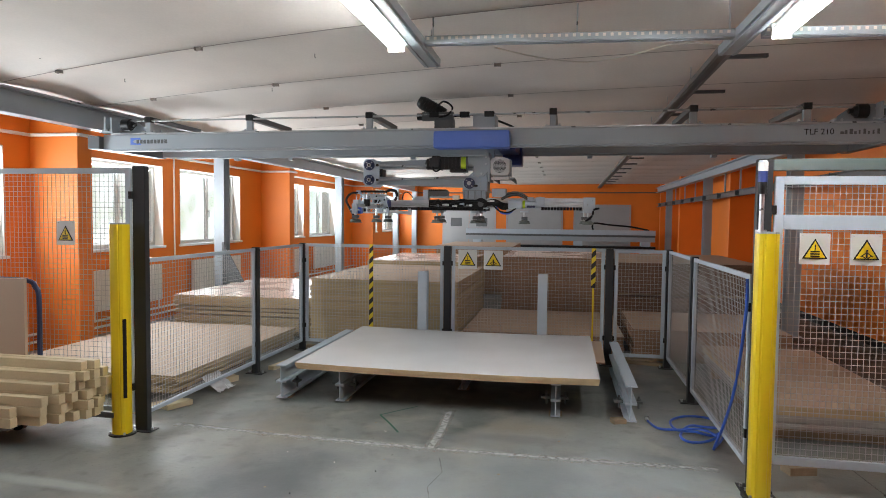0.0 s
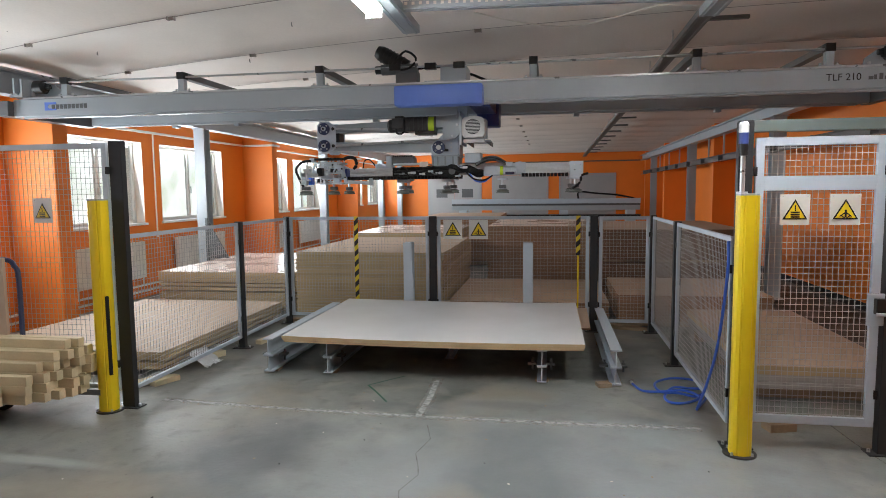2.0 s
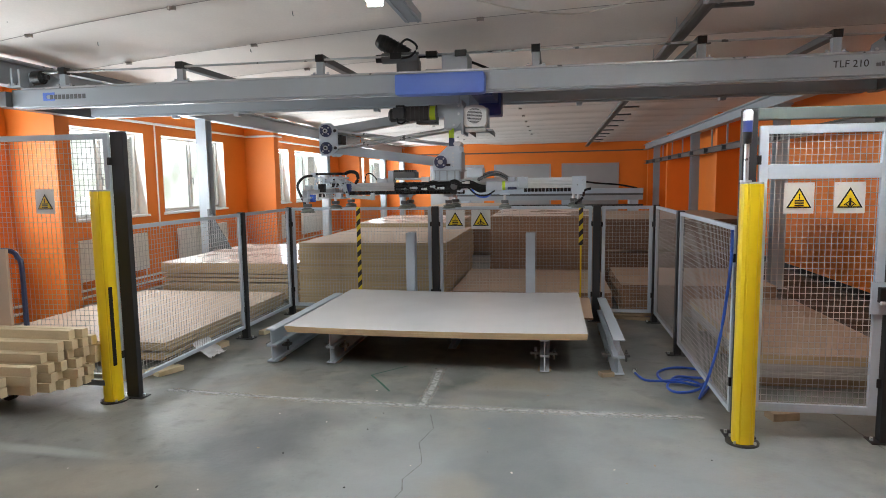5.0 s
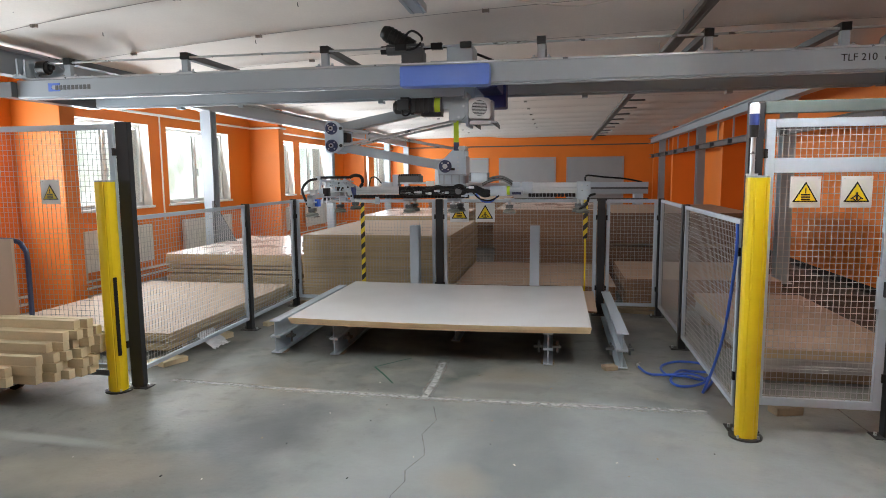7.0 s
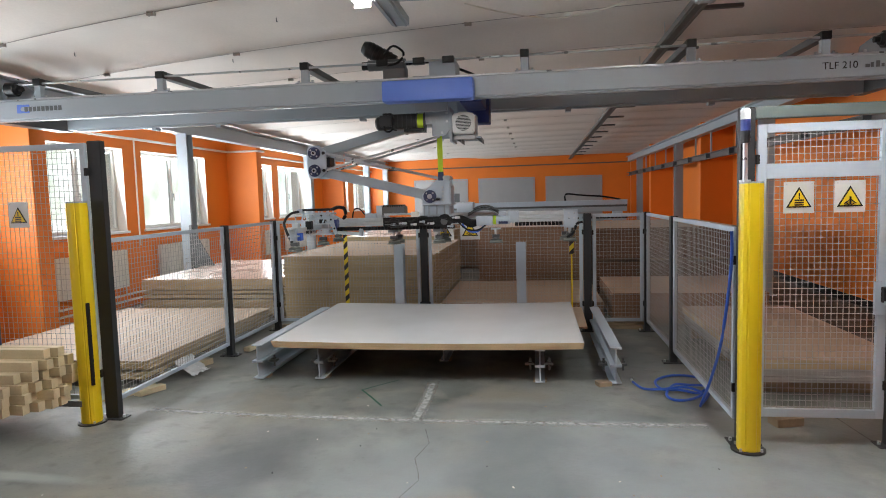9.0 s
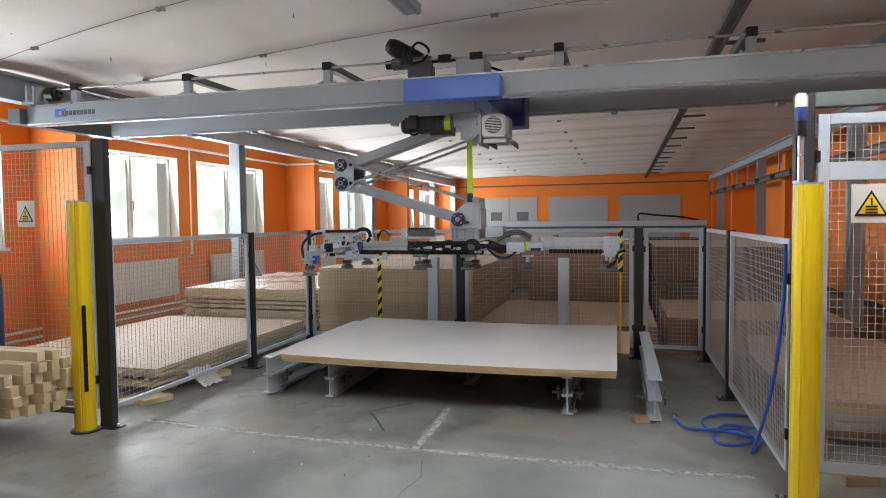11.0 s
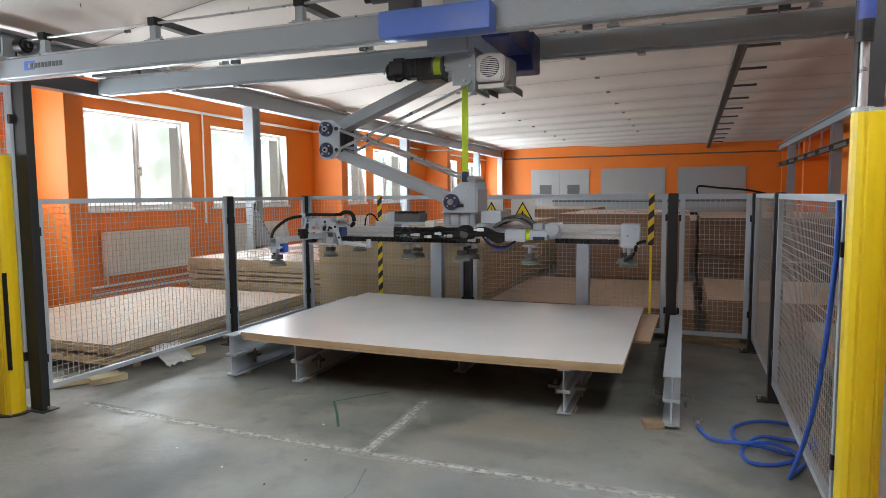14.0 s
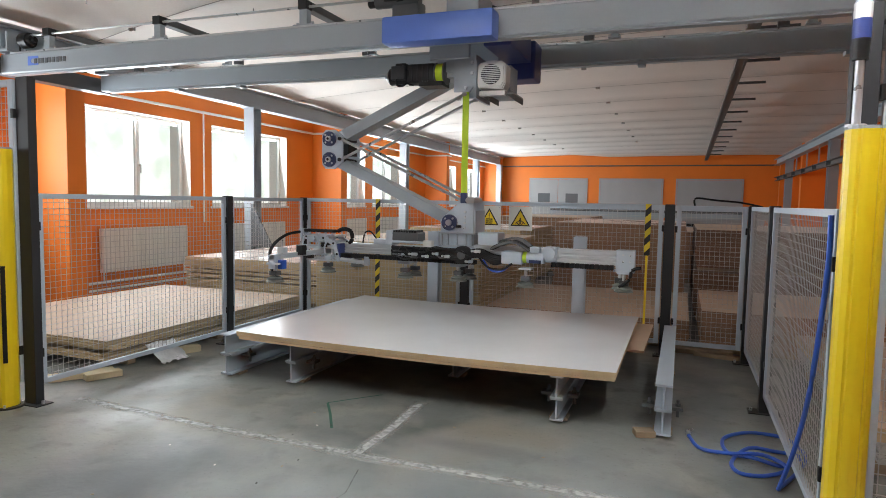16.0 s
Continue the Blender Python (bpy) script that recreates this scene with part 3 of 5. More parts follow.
for y in (6.6, 8.3, 9.6, 13.0, 14.6, 16.3):
    q = bmesh.new()
    box(q, 0.08, 0.11, y - 0.015, y + 0.015, 2.40, 2.85)
    part("hanger", q, M_GREY, tray)
bm = bmesh.new()
box(bm, XR - 0.012, XR, YF, YB, 0, 0.11)
solid("baseboard", bm, M_POST, "dark painted skirting along the orange wall", "baseboard", kind="structure")

# ceiling ducts, light tracks and lamps
def track(name, x0, y0, x1, y1, z, w, h, label):
    d = Vector((x1 - x0, y1 - y0, 0))
    ang = math.degrees(math.atan2(-d.x, d.y))
    t = thing(name, label, "cable duct", (x0, y0, z), rz=ang)
    L = d.length
    q = bmesh.new()
    tk = 0.004
    prism(q, [(-w / 2, 0), (w / 2, 0), (w / 2, h), (w / 2 - 0.012, h), (w / 2 - 0.012, h - tk), (w / 2 - tk, h - tk), (w / 2 - tk, tk), (-w / 2 + tk, tk), (-w / 2 + tk, h - tk), (-w / 2 + 0.012, h - tk), (-w / 2 + 0.012, h), (-w / 2, h)], 0, L, 'y')
    for s in (-0.3, 0.3):
        box(q, s * w - 0.006, s * w + 0.006, 0.0, L, -0.006, 0.0)
    part("channel", q, M_DUCT if L > 8 and name == "cable_duct" else M_GREY, t)
    if L < 4:
        q = bmesh.new()
        for i in range(int(L / 0.05)):
            for s in (-1, 1):
                box(q, s * w / 2 - 0.0015, s * w / 2 + 0.0015, i * 0.05 + 0.01, i * 0.05 + 0.03, h * 0.45, h * 0.85)
        tagged(part("perforation", q, M_PIPE, t), kind="stuff")
    n = max(2, int(L / 1.5))
    for i in range(n + 1):
        q = bmesh.new()
        y = 0.05 + (L - 0.1) * i / n
        cyl(q, (0, y, h), (0, y, SEAM_Z + 0.08 - z), 0.006, 6)
        part("hanger_rod", q, M_STEEL, t)
    return t


track("light_track", 1.46, -7.5, 1.42, -0.55, 2.99, 0.13, 0.06, "grey steel light track hung under the ceiling")
track("light_track", 3.68, -7.5, 3.62, -0.6, 2.99, 0.13, 0.06, "grey steel light track hung under the ceiling")
track("cable_duct", 3.64, -0.6, 3.86, 20.7, 3.04, 0.11, 0.05, "grey steel cable duct running under the ceiling")
track("cable_duct", 1.50, -1.16, 3.58, -1.02, 3.0, 0.08, 0.05, "perforated grey cable duct between the light tracks")
track("cable_duct", 3.74, -1.02, 6.6, -0.80, 3.0, 0.08, 0.05, "perforated grey cable duct to the wall")
stub = bmesh.new()
box(stub, 0, 0.34, -0.02, 0.02, 0, 0.03)
st = solid("duct_bracket", stub, M_GREY_DK, "short steel arm under the ceiling beside the duct", "bracket", group="duct brackets")
st.matrix_basis = pose(3.72, seam_y(3.8, 0) + 0.02, SEAM_Z - 0.09)
for k in range(1, 14):
    copy_thing(st, pose(3.72 + 0.015 * k, seam_y(3.8, k) + 0.02, SEAM_Z - 0.09))


tube("ceiling_cable", [(1.9, -0.42, 3.16), (2.25, -0.12, 3.14), (2.65, 0.05, 3.13), (3.0, -0.1, 3.14), (3.3, -0.34, 3.155), (3.6, -0.5, 3.09)], 0.006, M_PIPE)
tagged(bpy.data.objects["ceiling_cable"], "thin white cable sagging under the ceiling", "cable")


def lamp(x, y0, tx, L=1.5):
    l = thing("fluorescent_lamp", "lit fluorescent batten lamp on a grey track", "lamp", (x, y0, 2.965), group="ceiling lamps")
    q = bmesh.new()
    box(q, -0.05, 0.05, 0, L, 0.03, 0.075, 0.005)
    part("housing", q, M_WHITE, l)
    q = bmesh.new()
    prism(q, [(0.055 * math.cos(a), 0.03 - 0.05 * math.sin(a)) for a in [math.pi * i / 10 for i in range(11)]], 0.02, L - 0.02, 'y')
    part("diffuser", q, M_TUBE, l, "glowing white diffuser", True)
    for y in (0.2, L - 0.2):
        q = bmesh.new()
        box(q, min(0, tx - x), max(0, tx - x), y - 0.02, y + 0.02, 0.075, 0.085)
        part("bracket", q, M_GREY, l)
        q = bmesh.new()
        cyl(q, (0, y, 0.084), (0, y, 0.30), 0.004, 8)
        part("hanger", q, M_STEEL, l)
    for y in (0.0, L - 0.02):
        q = bmesh.new()
        box(q, -0.056, 0.056, y, y + 0.02, -0.022, 0.076)
        part("end_cap", q, M_WHITE, l)


lamp(1.30, -2.7, 1.44)
lamp(3.81, -2.65, 3.66)

# ---- fences ----
def wire_mesh(L, z0, z1, step=0.042, rise=0.043, r=0.0016):
    """Welded wire mesh in the plane y = 0, from x = 0 to L."""
    q = bmesh.new()
    n, m = max(1, round(L / step)), max(1, round((z1 - z0) / rise))
    for i in range(1, n):
        x = L * i / n
        box(q, x - r, x + r, -r, r, z0, z1)
    for j in range(1, m):
        z = z0 + (z1 - z0) * j / m
        box(q, 0, L, -3 * r, -r, z - r, z + r)
    return q


def mesh_frame(L, z0, z1, w=0.035, bars=()):
    q = bmesh.new()
    box(q, 0, w, -0.015, 0.015, z0, z1, 0.003)
    box(q, L - w, L, -0.015, 0.015, z0, z1, 0.003)
    box(q, w, L - w, -0.015, 0.015, z0, z0 + w, 0.003)
    box(q, w, L - w, -0.015, 0.015, z1 - w, z1, 0.003)
    for a, b in bars:
        box(q, w, L - w, -0.015, 0.015, a, b, 0.003)
    return q


fence = thing("guard_fence", "anthracite posts with light grey wire mesh panels round the cell", "fence")


def member(name, label, category, at, rz=0, own=False):
    """A post or panel of the fence, or a gate of its own."""
    if own:
        return thing(name, label, category, at, rz=rz)
    ob = new(name)
    ob.parent = fence
    ob.matrix_basis = pose(*at, 0, 0, rz)
    return tagged(ob, label)


def fence_panel(x0, y0, x1, y1, z0, z1, w=0.035, label="light grey framed wire mesh guard panel", name="fence_panel", bars=()):
    d = Vector((x1 - x0, y1 - y0))
    p = member(name, label, "gate", (x0, y0, 0), math.degrees(math.atan2(d.y, d.x)), "gate" in name)
    L = d.length
    part("frame", mesh_frame(L, z0, z1, w, bars), M_GREY_LT, p)
    part("wire_mesh", wire_mesh(L, z0 + w * 0.5, z1 - w * 0.5, *((0.035, 0.041, 0.0018) if "tall" in name else (0.042, 0.043, 0.0015))), M_WIRE, p)
    for x in (-0.012, L - 0.012):
        for z in (z0 + 0.22, z1 - 0.22):
            q = bmesh.new()
            box(q, x, x + 0.024, -0.022, 0.022, z - 0.03, z + 0.03, 0.003)
            part("clamp", q, M_BLACKPL, p)
    return p


def post(x, y, h, w=0.07, d=0.07, label="anthracite square steel guard post on a foot plate"):
    p = member("fence_post", label, "post", (x, y, 0))
    q = bmesh.new()
    box(q, -w / 2, w / 2, -d / 2, d / 2, 0.008, h - 0.006, 0.004)
    part("tube", q, M_POST, p)
    q = bmesh.new()
    box(q, -w / 2 + 0.002, w / 2 - 0.002, -d / 2 + 0.002, d / 2 - 0.002, h - 0.006, h, 0.002)
    part("cap", q, M_BLACKPL, p)
    q = bmesh.new()
    box(q, -0.10, 0.10, -0.06, 0.06, 0, 0.008)
    part("foot_plate", q, M_POST, p)
    for s in (-0.08, 0.08):
        q = bmesh.new()
        cyl(q, (s, 0, 0.008), (s, 0, 0.03), 0.011, 6)
        part("bolt", q, M_STEEL, p)
    return p


FX, FBY, RX = -0.93, 2.36, 3.73
post(-0.92, -0.94, 2.18, 0.11, 0.06, "tall anthracite steel post of the guard fence")
post(FX, 1.04, 1.435)
post(-0.935, FBY, 1.435)
post(1.035, FBY, 1.435, 0.09, 0.06)
post(3.035, FBY, 1.435, 0.09, 0.06)
post(RX, FBY, 1.435)
post(RX, 0.91, 1.435)
post(-2.36, -0.97, 2.18, 0.08, 0.06, "tall anthracite steel post of the guard fence")
fence_panel(FX, -0.88, FX, 1.0, 0.12, 1.425)
fence_panel(FX, 1.085, FX, FBY - 0.045, 0.12, 1.425)
fence_panel(-0.89, FBY, 0.98, FBY, 0.12, 1.43, 0.04)
fence_panel(1.09, FBY, 2.98, FBY, 0.12, 1.43, 0.04)
fence_panel(3.095, FBY, 3.69, FBY, 0.12, 1.425, 0.04, "narrow light grey wire mesh gate in the guard fence", "fence_gate")
fence_panel(RX, 0.955, RX, FBY - 0.045, 0.12, 1.425)
fence_panel(RX, -1.0, RX, 0.865, 0.12, 1.425)
fence_panel(-2.31, -0.97, -0.985, -0.97, 0.15, 2.165, 0.045, "tall light grey wire mesh guard panel")

# tall gate beside the working cell
post(3.755, -1.10, 2.19, 0.09, 0.07, "tall dark steel gate post")
post(4.665, -1.10, 2.19, 0.09, 0.07, "tall dark steel gate post")
bm = bmesh.new()
box(bm, 3.80, 4.62, -1.135, -1.065, 2.115, 2.19, 0.004)
solid("gate_lintel", bm, M_GREEN_GREY, "dark grey-green steel bar over the tall gate", "gate lintel")
gate = fence_panel(3.82, -1.10, 4.60, -1.10, 0.18, 2.08, 0.055, "tall light grey wire mesh gate with safety lock", "tall_gate", ((1.735, 1.83),))
q = bmesh.new()
box(q, 0.70, 0.86, -0.03, -0.014, 0.86, 1.07, 0.003)
lock = part("lock_plate", q, M_GREY_LT, gate)
q = bmesh.new()
box(q, 0.735, 0.85, -0.075, -0.03, 0.94, 1.04, 0.006)
part("lock_box", q, M_BLACKPL, lock, "black safety switch")
q = bmesh.new()
cyl(q, (0.73, -0.09, 0.945), (0.85, -0.09, 0.94), 0.012, 10)
part("lever", q, M_ALU, lock)
post(6.3, -1.10, 2.19, 0.09, 0.07, "tall dark steel gate post")
fence_panel(4.72, -1.10, 6.25, -1.10, 0.15, 2.165, 0.045, "tall light grey wire mesh guard panel")


# ---- light curtain columns ----
def column_profile(s=1.0):
    """A rounded profile with a groove at each front corner."""
    half = [(0.0, -0.072), (0.026, -0.070), (0.030, -0.064), (0.036, -0.064), (0.040, -0.066), (0.058, -0.052), (0.066, -0.030), (0.068, 0.0), (0.062, 0.036), (0.045, 0.058), (0.020, 0.068)]
    return [(s * x, s * y) for x, y in half] + [(-s * x, s * y) for x, y in half[:0:-1]]


def light_column(x, y, h, slot=None, label=""):
    c = thing("light_curtain_column", label, "safety column", (x, y, 0), group="light curtain columns")
    q = bmesh.new()
    prism(q, column_profile(), 0.012, h - 0.012, 'z')
    part("profile", q, M_YELLOW, c)
    q = bmesh.new()
    prism(q, column_profile(0.98), h - 0.012, h, 'z')
    part("top_cap", q, M_GREY, c, "grey top cap")
    q = bmesh.new()
    cyl(q, (0, 0, 0), (0, 0, 0.012), 0.105, 24)
    part("base_plate", q, M_POST, c, "round dark base plate")
    for a in (0.7, 2.3, 3.9, 5.5):
        q = bmesh.new()
        cyl(q, (0.088 * math.cos(a), 0.088 * math.sin(a), 0.012), (0.088 * math.cos(a), 0.088 * math.sin(a), 0.03), 0.009, 6)
        part("bolt", q, M_STEEL, c)
    if slot:
        q = bmesh.new()
        box(q, -0.013, 0.013, -0.012, 0.006, slot[0], slot[1], 0.003, Matrix.Translation((0.061, -0.045, 0)) @ pose(0, 0, 0, 0, 0, 60))
        part("lens_slot", q, M_BLACK, c, "black lens window")
    return c


light_column(-1.03, -1.05, 1.72, (0.31, 0.95), "yellow light curtain column with a black lens slot")
colr = light_column(3.745, -1.235, 1.72, None, "yellow light curtain column carrying a signal beacon")
bc = thing("signal_beacon", "signal beacon with blue lens on a steel pole", "beacon", (3.715, -1.21, 1.72))
q = bmesh.new()
cyl(q, (0, 0, 0), (0, 0, 0.24), 0.015, 14)
part("pole", q, M_STEEL, bc, "", True)
q = bmesh.new()
cyl(q, (0, 0, 0), (0, 0, 0.012), 0.035, 14)
part("foot", q, M_STEEL, bc)
q = bmesh.new()
cyl(q, (0, 0, 0.24), (0, 0, 0.315), 0.026, 18, 0.03)
part("socket", q, M_BLACKPL, bc, "", True)
q = bmesh.new()
cyl(q, (0, 0, 0.315), (0, 0, 0.385), 0.03, 18)
part("blue_lens", q, M_BLUE_DK, bc, "dark blue translucent lens", True)
q = bmesh.new()
cyl(q, (0, 0, 0.385), (0, 0, 0.44), 0.03, 18)
part("clear_lens", q, M_SIGN, bc, "clear white lens", True)
q = bmesh.new()
cyl(q, (0, 0, 0.44), (0, 0, 0.455), 0.031, 18, 0.02)
part("cap", q, M_GREY_LT, bc, "", True)


# ---- warning signs ----
def warning_sign(x, y, z, s=0.175, h=0.195, figure=0, group="warning signs"):
    w = thing("warning_sign", ("white plate with a yellow suspended load warning triangle", "white plate with a yellow crushing hazard warning triangle")[figure], "sign", (x, y, z), group=group)
    q = bmesh.new()
    box(q, 0, s, 0, 0.003, -h, 0)
    part("plate", q, M_SIGN, w)
    cx, zb, t = s / 2, -h * 0.82, s * 0.42
    for nm, k, yy, mt in (("border", 1.0, -0.004, M_BLACKPL), ("triangle", 0.80, -0.006, M_SIGNY)):
        q = bmesh.new()
        zc = zb + t * 0.577
        prism(q, [(cx - t * k, zc - t * k * 0.577), (cx + t * k, zc - t * k * 0.577), (cx, zc + t * k * 1.155)], yy, yy + 0.003, 'y')
        part(nm, q, mt, w)
    q = bmesh.new()
    zc = zb + t * 0.42
    if figure == 0:
        for i in range(3):
            box(q, cx - t * 0.36, cx + t * 0.36, -0.008, -0.006, zc + t * (0.20 * i - 0.26), zc + t * (0.20 * i - 0.14))
        box(q, cx - 0.003, cx + 0.003, -0.008, -0.006, zc + t * 0.3, zc + t * 0.8)
    else:
        box(q, cx - t * 0.07, cx + t * 0.07, -0.008, -0.006, zc - t * 0.25, zc + t * 0.4)
        for sgn in (-1, 1):
            box(q, -t * 0.28, t * 0.28, -0.008, -0.006, -t * 0.04, t * 0.04, 0, Matrix.Translation((cx + sgn * t * 0.25, 0, zc)) @ pose(0, 0, 0, 0, sgn * 38, 0))
            box(q, -t * 0.22, t * 0.22, -0.008, -0.006, -t * 0.04, t * 0.04, 0, Matrix.Translation((cx + sgn * t * 0.18, 0, zc - t * 0.22)) @ pose(0, 0, 0, 0, -sgn * 40, 0))
    part("pictogram", q, M_BLACKPL, w)
    for a in (0.015, s - 0.015):
        q = bmesh.new()
        cyl(q, (a, -0.005, -0.015), (a, 0.0, -0.015), 0.004, 6)
        part("rivet", q, M_STEEL, w)


warning_sign(3.975, -1.125, 1.712, 0.18, 0.20, 0)
warning_sign(4.275, -1.125, 1.712, 0.18, 0.20, 1)
warning_sign(-1.66, -1.0, 1.73, 0.17, 0.20, 0)
warning_sign(1.175, 2.33, 1.385, 0.24, 0.24, 0)
warning_sign(1.50, 2.33, 1.385, 0.24, 0.24, 1)

# hazard tape on the back fence
for x, z0, lab in ((0.03, 0.30, "yellow and black hazard tape hanging on the fence"), (2.845, 0.95, "yellow and black hazard tape hanging on the fence, twisted below")):
    q = bmesh.new()
    box(q, -0.026, 0.026, -0.003, 0, z0, 1.435)
    tp = solid("hazard_tape", q, M_TAPE, lab, "hazard tape", group="hazard tapes")
    tp.matrix_basis = pose(x, 2.325, 0)
q = bmesh.new()
box(q, -0.01, 0.01, -0.003, 0.0, 0.25, 0.95)
part("tail", q, M_SIGNY, tp)

# ---- lifting bed in the cell: beams and the white boards ----
def steel_beam(x, y0, y1, z0, h, w, label):
    q = bmesh.new()
    prism(q, i_profile(w, h, 0.01, 0.012), y0, y1, 'y')
    bmesh.ops.transform(q, matrix=pose(x, 0, z0), verts=q.verts[:])
    return solid("steel_beam", q, M_GREY_LT, label, "steel beam", group="bed beams")


for x, y0, y1, top, w in ((-0.19, 0.10, 2.12, 0.345, 0.10), (0.40, 0.12, 2.0, 0.335, 0.085), (1.48, 0.78, 2.0, 0.318, 0.085), (2.435, 0.09, 2.0, 0.318, 0.085), (3.085, 0.09, 2.12, 0.34, 0.10)):
    for k in (0, 1):
        h = (top - 0.02) / 2
        steel_beam(x, y0 + 0.01 * (1 - k), y1, 0.02 + k * h, h, w, "light grey steel I-beam, stacked two high as a board rest")
    for y in (y0 + 0.15, 1.7):
        q = bmesh.new()
        box(q, x - 0.06, x + 0.06, y - 0.05, y + 0.05, 0, 0.02, 0.003)
        solid("packing_plate", q, M_WOOD, "thin wooden packing under the steel beam", "packing", group="beam packings")
    for s in (-1, 1):
        q = bmesh.new()
        yc = y0 + 0.2
        box(q, x + s * 0.085 - 0.045, x + s * 0.085 + 0.03, yc - 0.04, yc + 0.04, 0.14, 0.16)
        cyl(q, (x + s * 0.085, yc, 0.09), (x + s * 0.085, yc, 0.20), 0.01, 8)
        cyl(q, (x + s * 0.085, yc, 0.16), (x + s * 0.085, yc, 0.178), 0.018, 6)
        solid("beam_clamp", q, M_GREY_DK, "bolted steel clamp holding the stacked beams", "clamp", group="beam clamps")


def sheet(x0, x1, y0, y1, z, th, face, edge, label, sag=0.0, turn=0.0):
    q = bmesh.new()
    n = 16
    cx, cy = (x0 + x1) / 2, (y0 + y1) / 2
    rows = []
    for i in range(n + 1):
        x = x0 + (x1 - x0) * i / n
        dz = -sag * (1 - ((x - cx) / (cx - x0)) ** 2)
        rows.append([q.verts.new((x - cx, yy - cy, dz + zz)) for yy, zz in ((y0, 0), (y1, 0), (y1, th), (y0, th))])
    for a, b in zip(rows, rows[1:]):
        for k in range(4):
            f = q.faces.new((a[k], a[(k + 1) % 4], b[(k + 1) % 4], b[k]))
            f.material_index = 1 if k in (1, 3) else 0
    for r in (rows[0], rows[-1]):
        q.faces.new(r).material_index = 1
    ob = solid("board", q, (face, edge), label, "board", group="boards on the rest")
    ob.matrix_basis = pose(cx, cy, z, 0, 0, turn)
    return ob


SAG = 0.016
sheet(0.015, 2.80, 0.008, 2.08, 0.347, 0.017, M_CHIP_TAN, M_EDGE, "raw chipboard sheet lying under the white boards", SAG, 0.15)
sheet(0.004, 2.806, 0.004, 2.075, 0.3665, 0.018, M_BOARD, M_EDGE, "white melamine board with raw edges in the pile", SAG, 0.05)
sheet(0.0, 2.81, 0.0, 2.075, 0.386, 0.020, M_BOARD, M_EDGE, "large glossy white melamine board with raw edges", SAG)
sheet(1.3, 2.93, 1.0, 2.14, 0.319, 0.018, M_CHIP, M_EDGE_DK, "brown board sheet sticking out under the stack", 0.0, -1.2)

for x in (0.745, 2.24):
    u = thing("stop_upright", "light grey steel stop post behind the board rest", "post", (x, 1.95 + 0.28, 0), group="stop uprights")
    q = bmesh.new()
    prism(q, [(a, b - 0.06) for a, b in i_profile(0.115, 0.12, 0.008, 0.01)], 0.01, 1.11, 'z')
    part("profile", q, M_GREY_LT, u)
    q = bmesh.new()
    box(q, -0.09, 0.09, -0.09, 0.09, 0, 0.01)
    part("foot_plate", q, M_GREY_LT, u)


# ---- board stacks ----
rnd = random.Random(4)


def board_stack(x0, x1, y0, y1, groups, face, edge, label, th=0.019, jit=0.012, base=0.0):
    """groups: (z0, z1) piles of sheets; bearers lie in the gaps."""
    s = thing("board_stack", label, "board stack", ((x0 + x1) / 2, (y0 + y1) / 2, 0), group="board stacks")
    w, d = (x1 - x0) / 2, (y1 - y0) / 2
    zlast = base
    for gi, (a, b) in enumerate(groups):
        if a - zlast > 0.012:
            for y in (-0.8 * d, 0.0, 0.8 * d):
                q = bmesh.new()
                box(q, -w + 0.03, w - 0.03, y - 0.04, y + 0.04, zlast, a)
                part("bearer", q, M_WOOD, s)
        n = max(1, round((b - a) / th))
        t = (b - a) / n
        q = bmesh.new()
        box(q, -w, w, -d, d, 0.0012, t - 0.0004)
        first_sheet = None
        for i in range(n):
            if i == n - 1 and gi == len(groups) - 1:
                break
            at = pose(rnd.uniform(-jit, jit), rnd.uniform(-jit, jit), a + i * t)
            if first_sheet is None:
                first_sheet = piece = part("sheet", q, edge, s)
            else:
                piece = new("sheet", first_sheet.data)
                piece.parent = s
            piece.matrix_basis = at
        if first_sheet is None:
            q.free()
        zlast = b
        if gi == len(groups) - 1:
            q = bmesh.new()
            box(q, -w, w, -d, d, b - t + 0.0008, b - 0.002)
            part("lower_layer", q, edge, s)
            q = bmesh.new()
            box(q, -w, w, -d, d, b - 0.002, b)
            part("top_face", q, face, s)
    return s


board_stack(-3.23, -1.14, -0.17, 2.6, ((0.09, 0.145), (0.165, 0.21), (0.212, 0.25)), M_CHIP_TAN, M_EDGE, "low stack of pale chipboard sheets on bearers behind the mesh", jit=0.03)
board_stack(-3.25, -1.15, 2.98, 5.75, ((0.09, 0.30), (0.33, 0.37), (0.39, 0.43), (0.45, 0.60)), M_CHIP_PINK, M_EDGE, "stack of glossy foiled boards on bearers by the windows", jit=0.02)
board_stack(-0.93, 1.12, 2.62, 5.42, ((0.09, 0.94),), M_CHIP_TAN, M_EDGE, "tall stack of pale chipboard sheets behind the back fence")
board_stack(-1.15, 0.75, 5.9, 8.6, ((0.09, 0.98),), M_CHIP_PINK, M_EDGE, "stack of pink foiled boards further back")
board_stack(-0.45, 1.35, 9.0, 11.7, ((0.09, 1.14),), M_CHIP_TAN, M_EDGE_DK, "stack of pale boards further back in the hall")
board_stack(1.20, 3.25, 2.62, 4.70, ((0.09, 0.31),), M_CHIP, M_EDGE_DK, "low stack of brown boards behind the back fence")
board_stack(1.50, 3.20, 4.80, 7.55, ((0.09, 1.165),), M_CHIP_PINK, M_EDGE_DK, "tall stack of brown edged boards with a foiled top")
board_stack(3.32, 5.35, 4.35, 7.0, ((0.09, 0.62), (0.68, 1.14)), M_CHIP_TAN, M_EDGE_DEEP, "tall dark stack of boards near the orange wall")
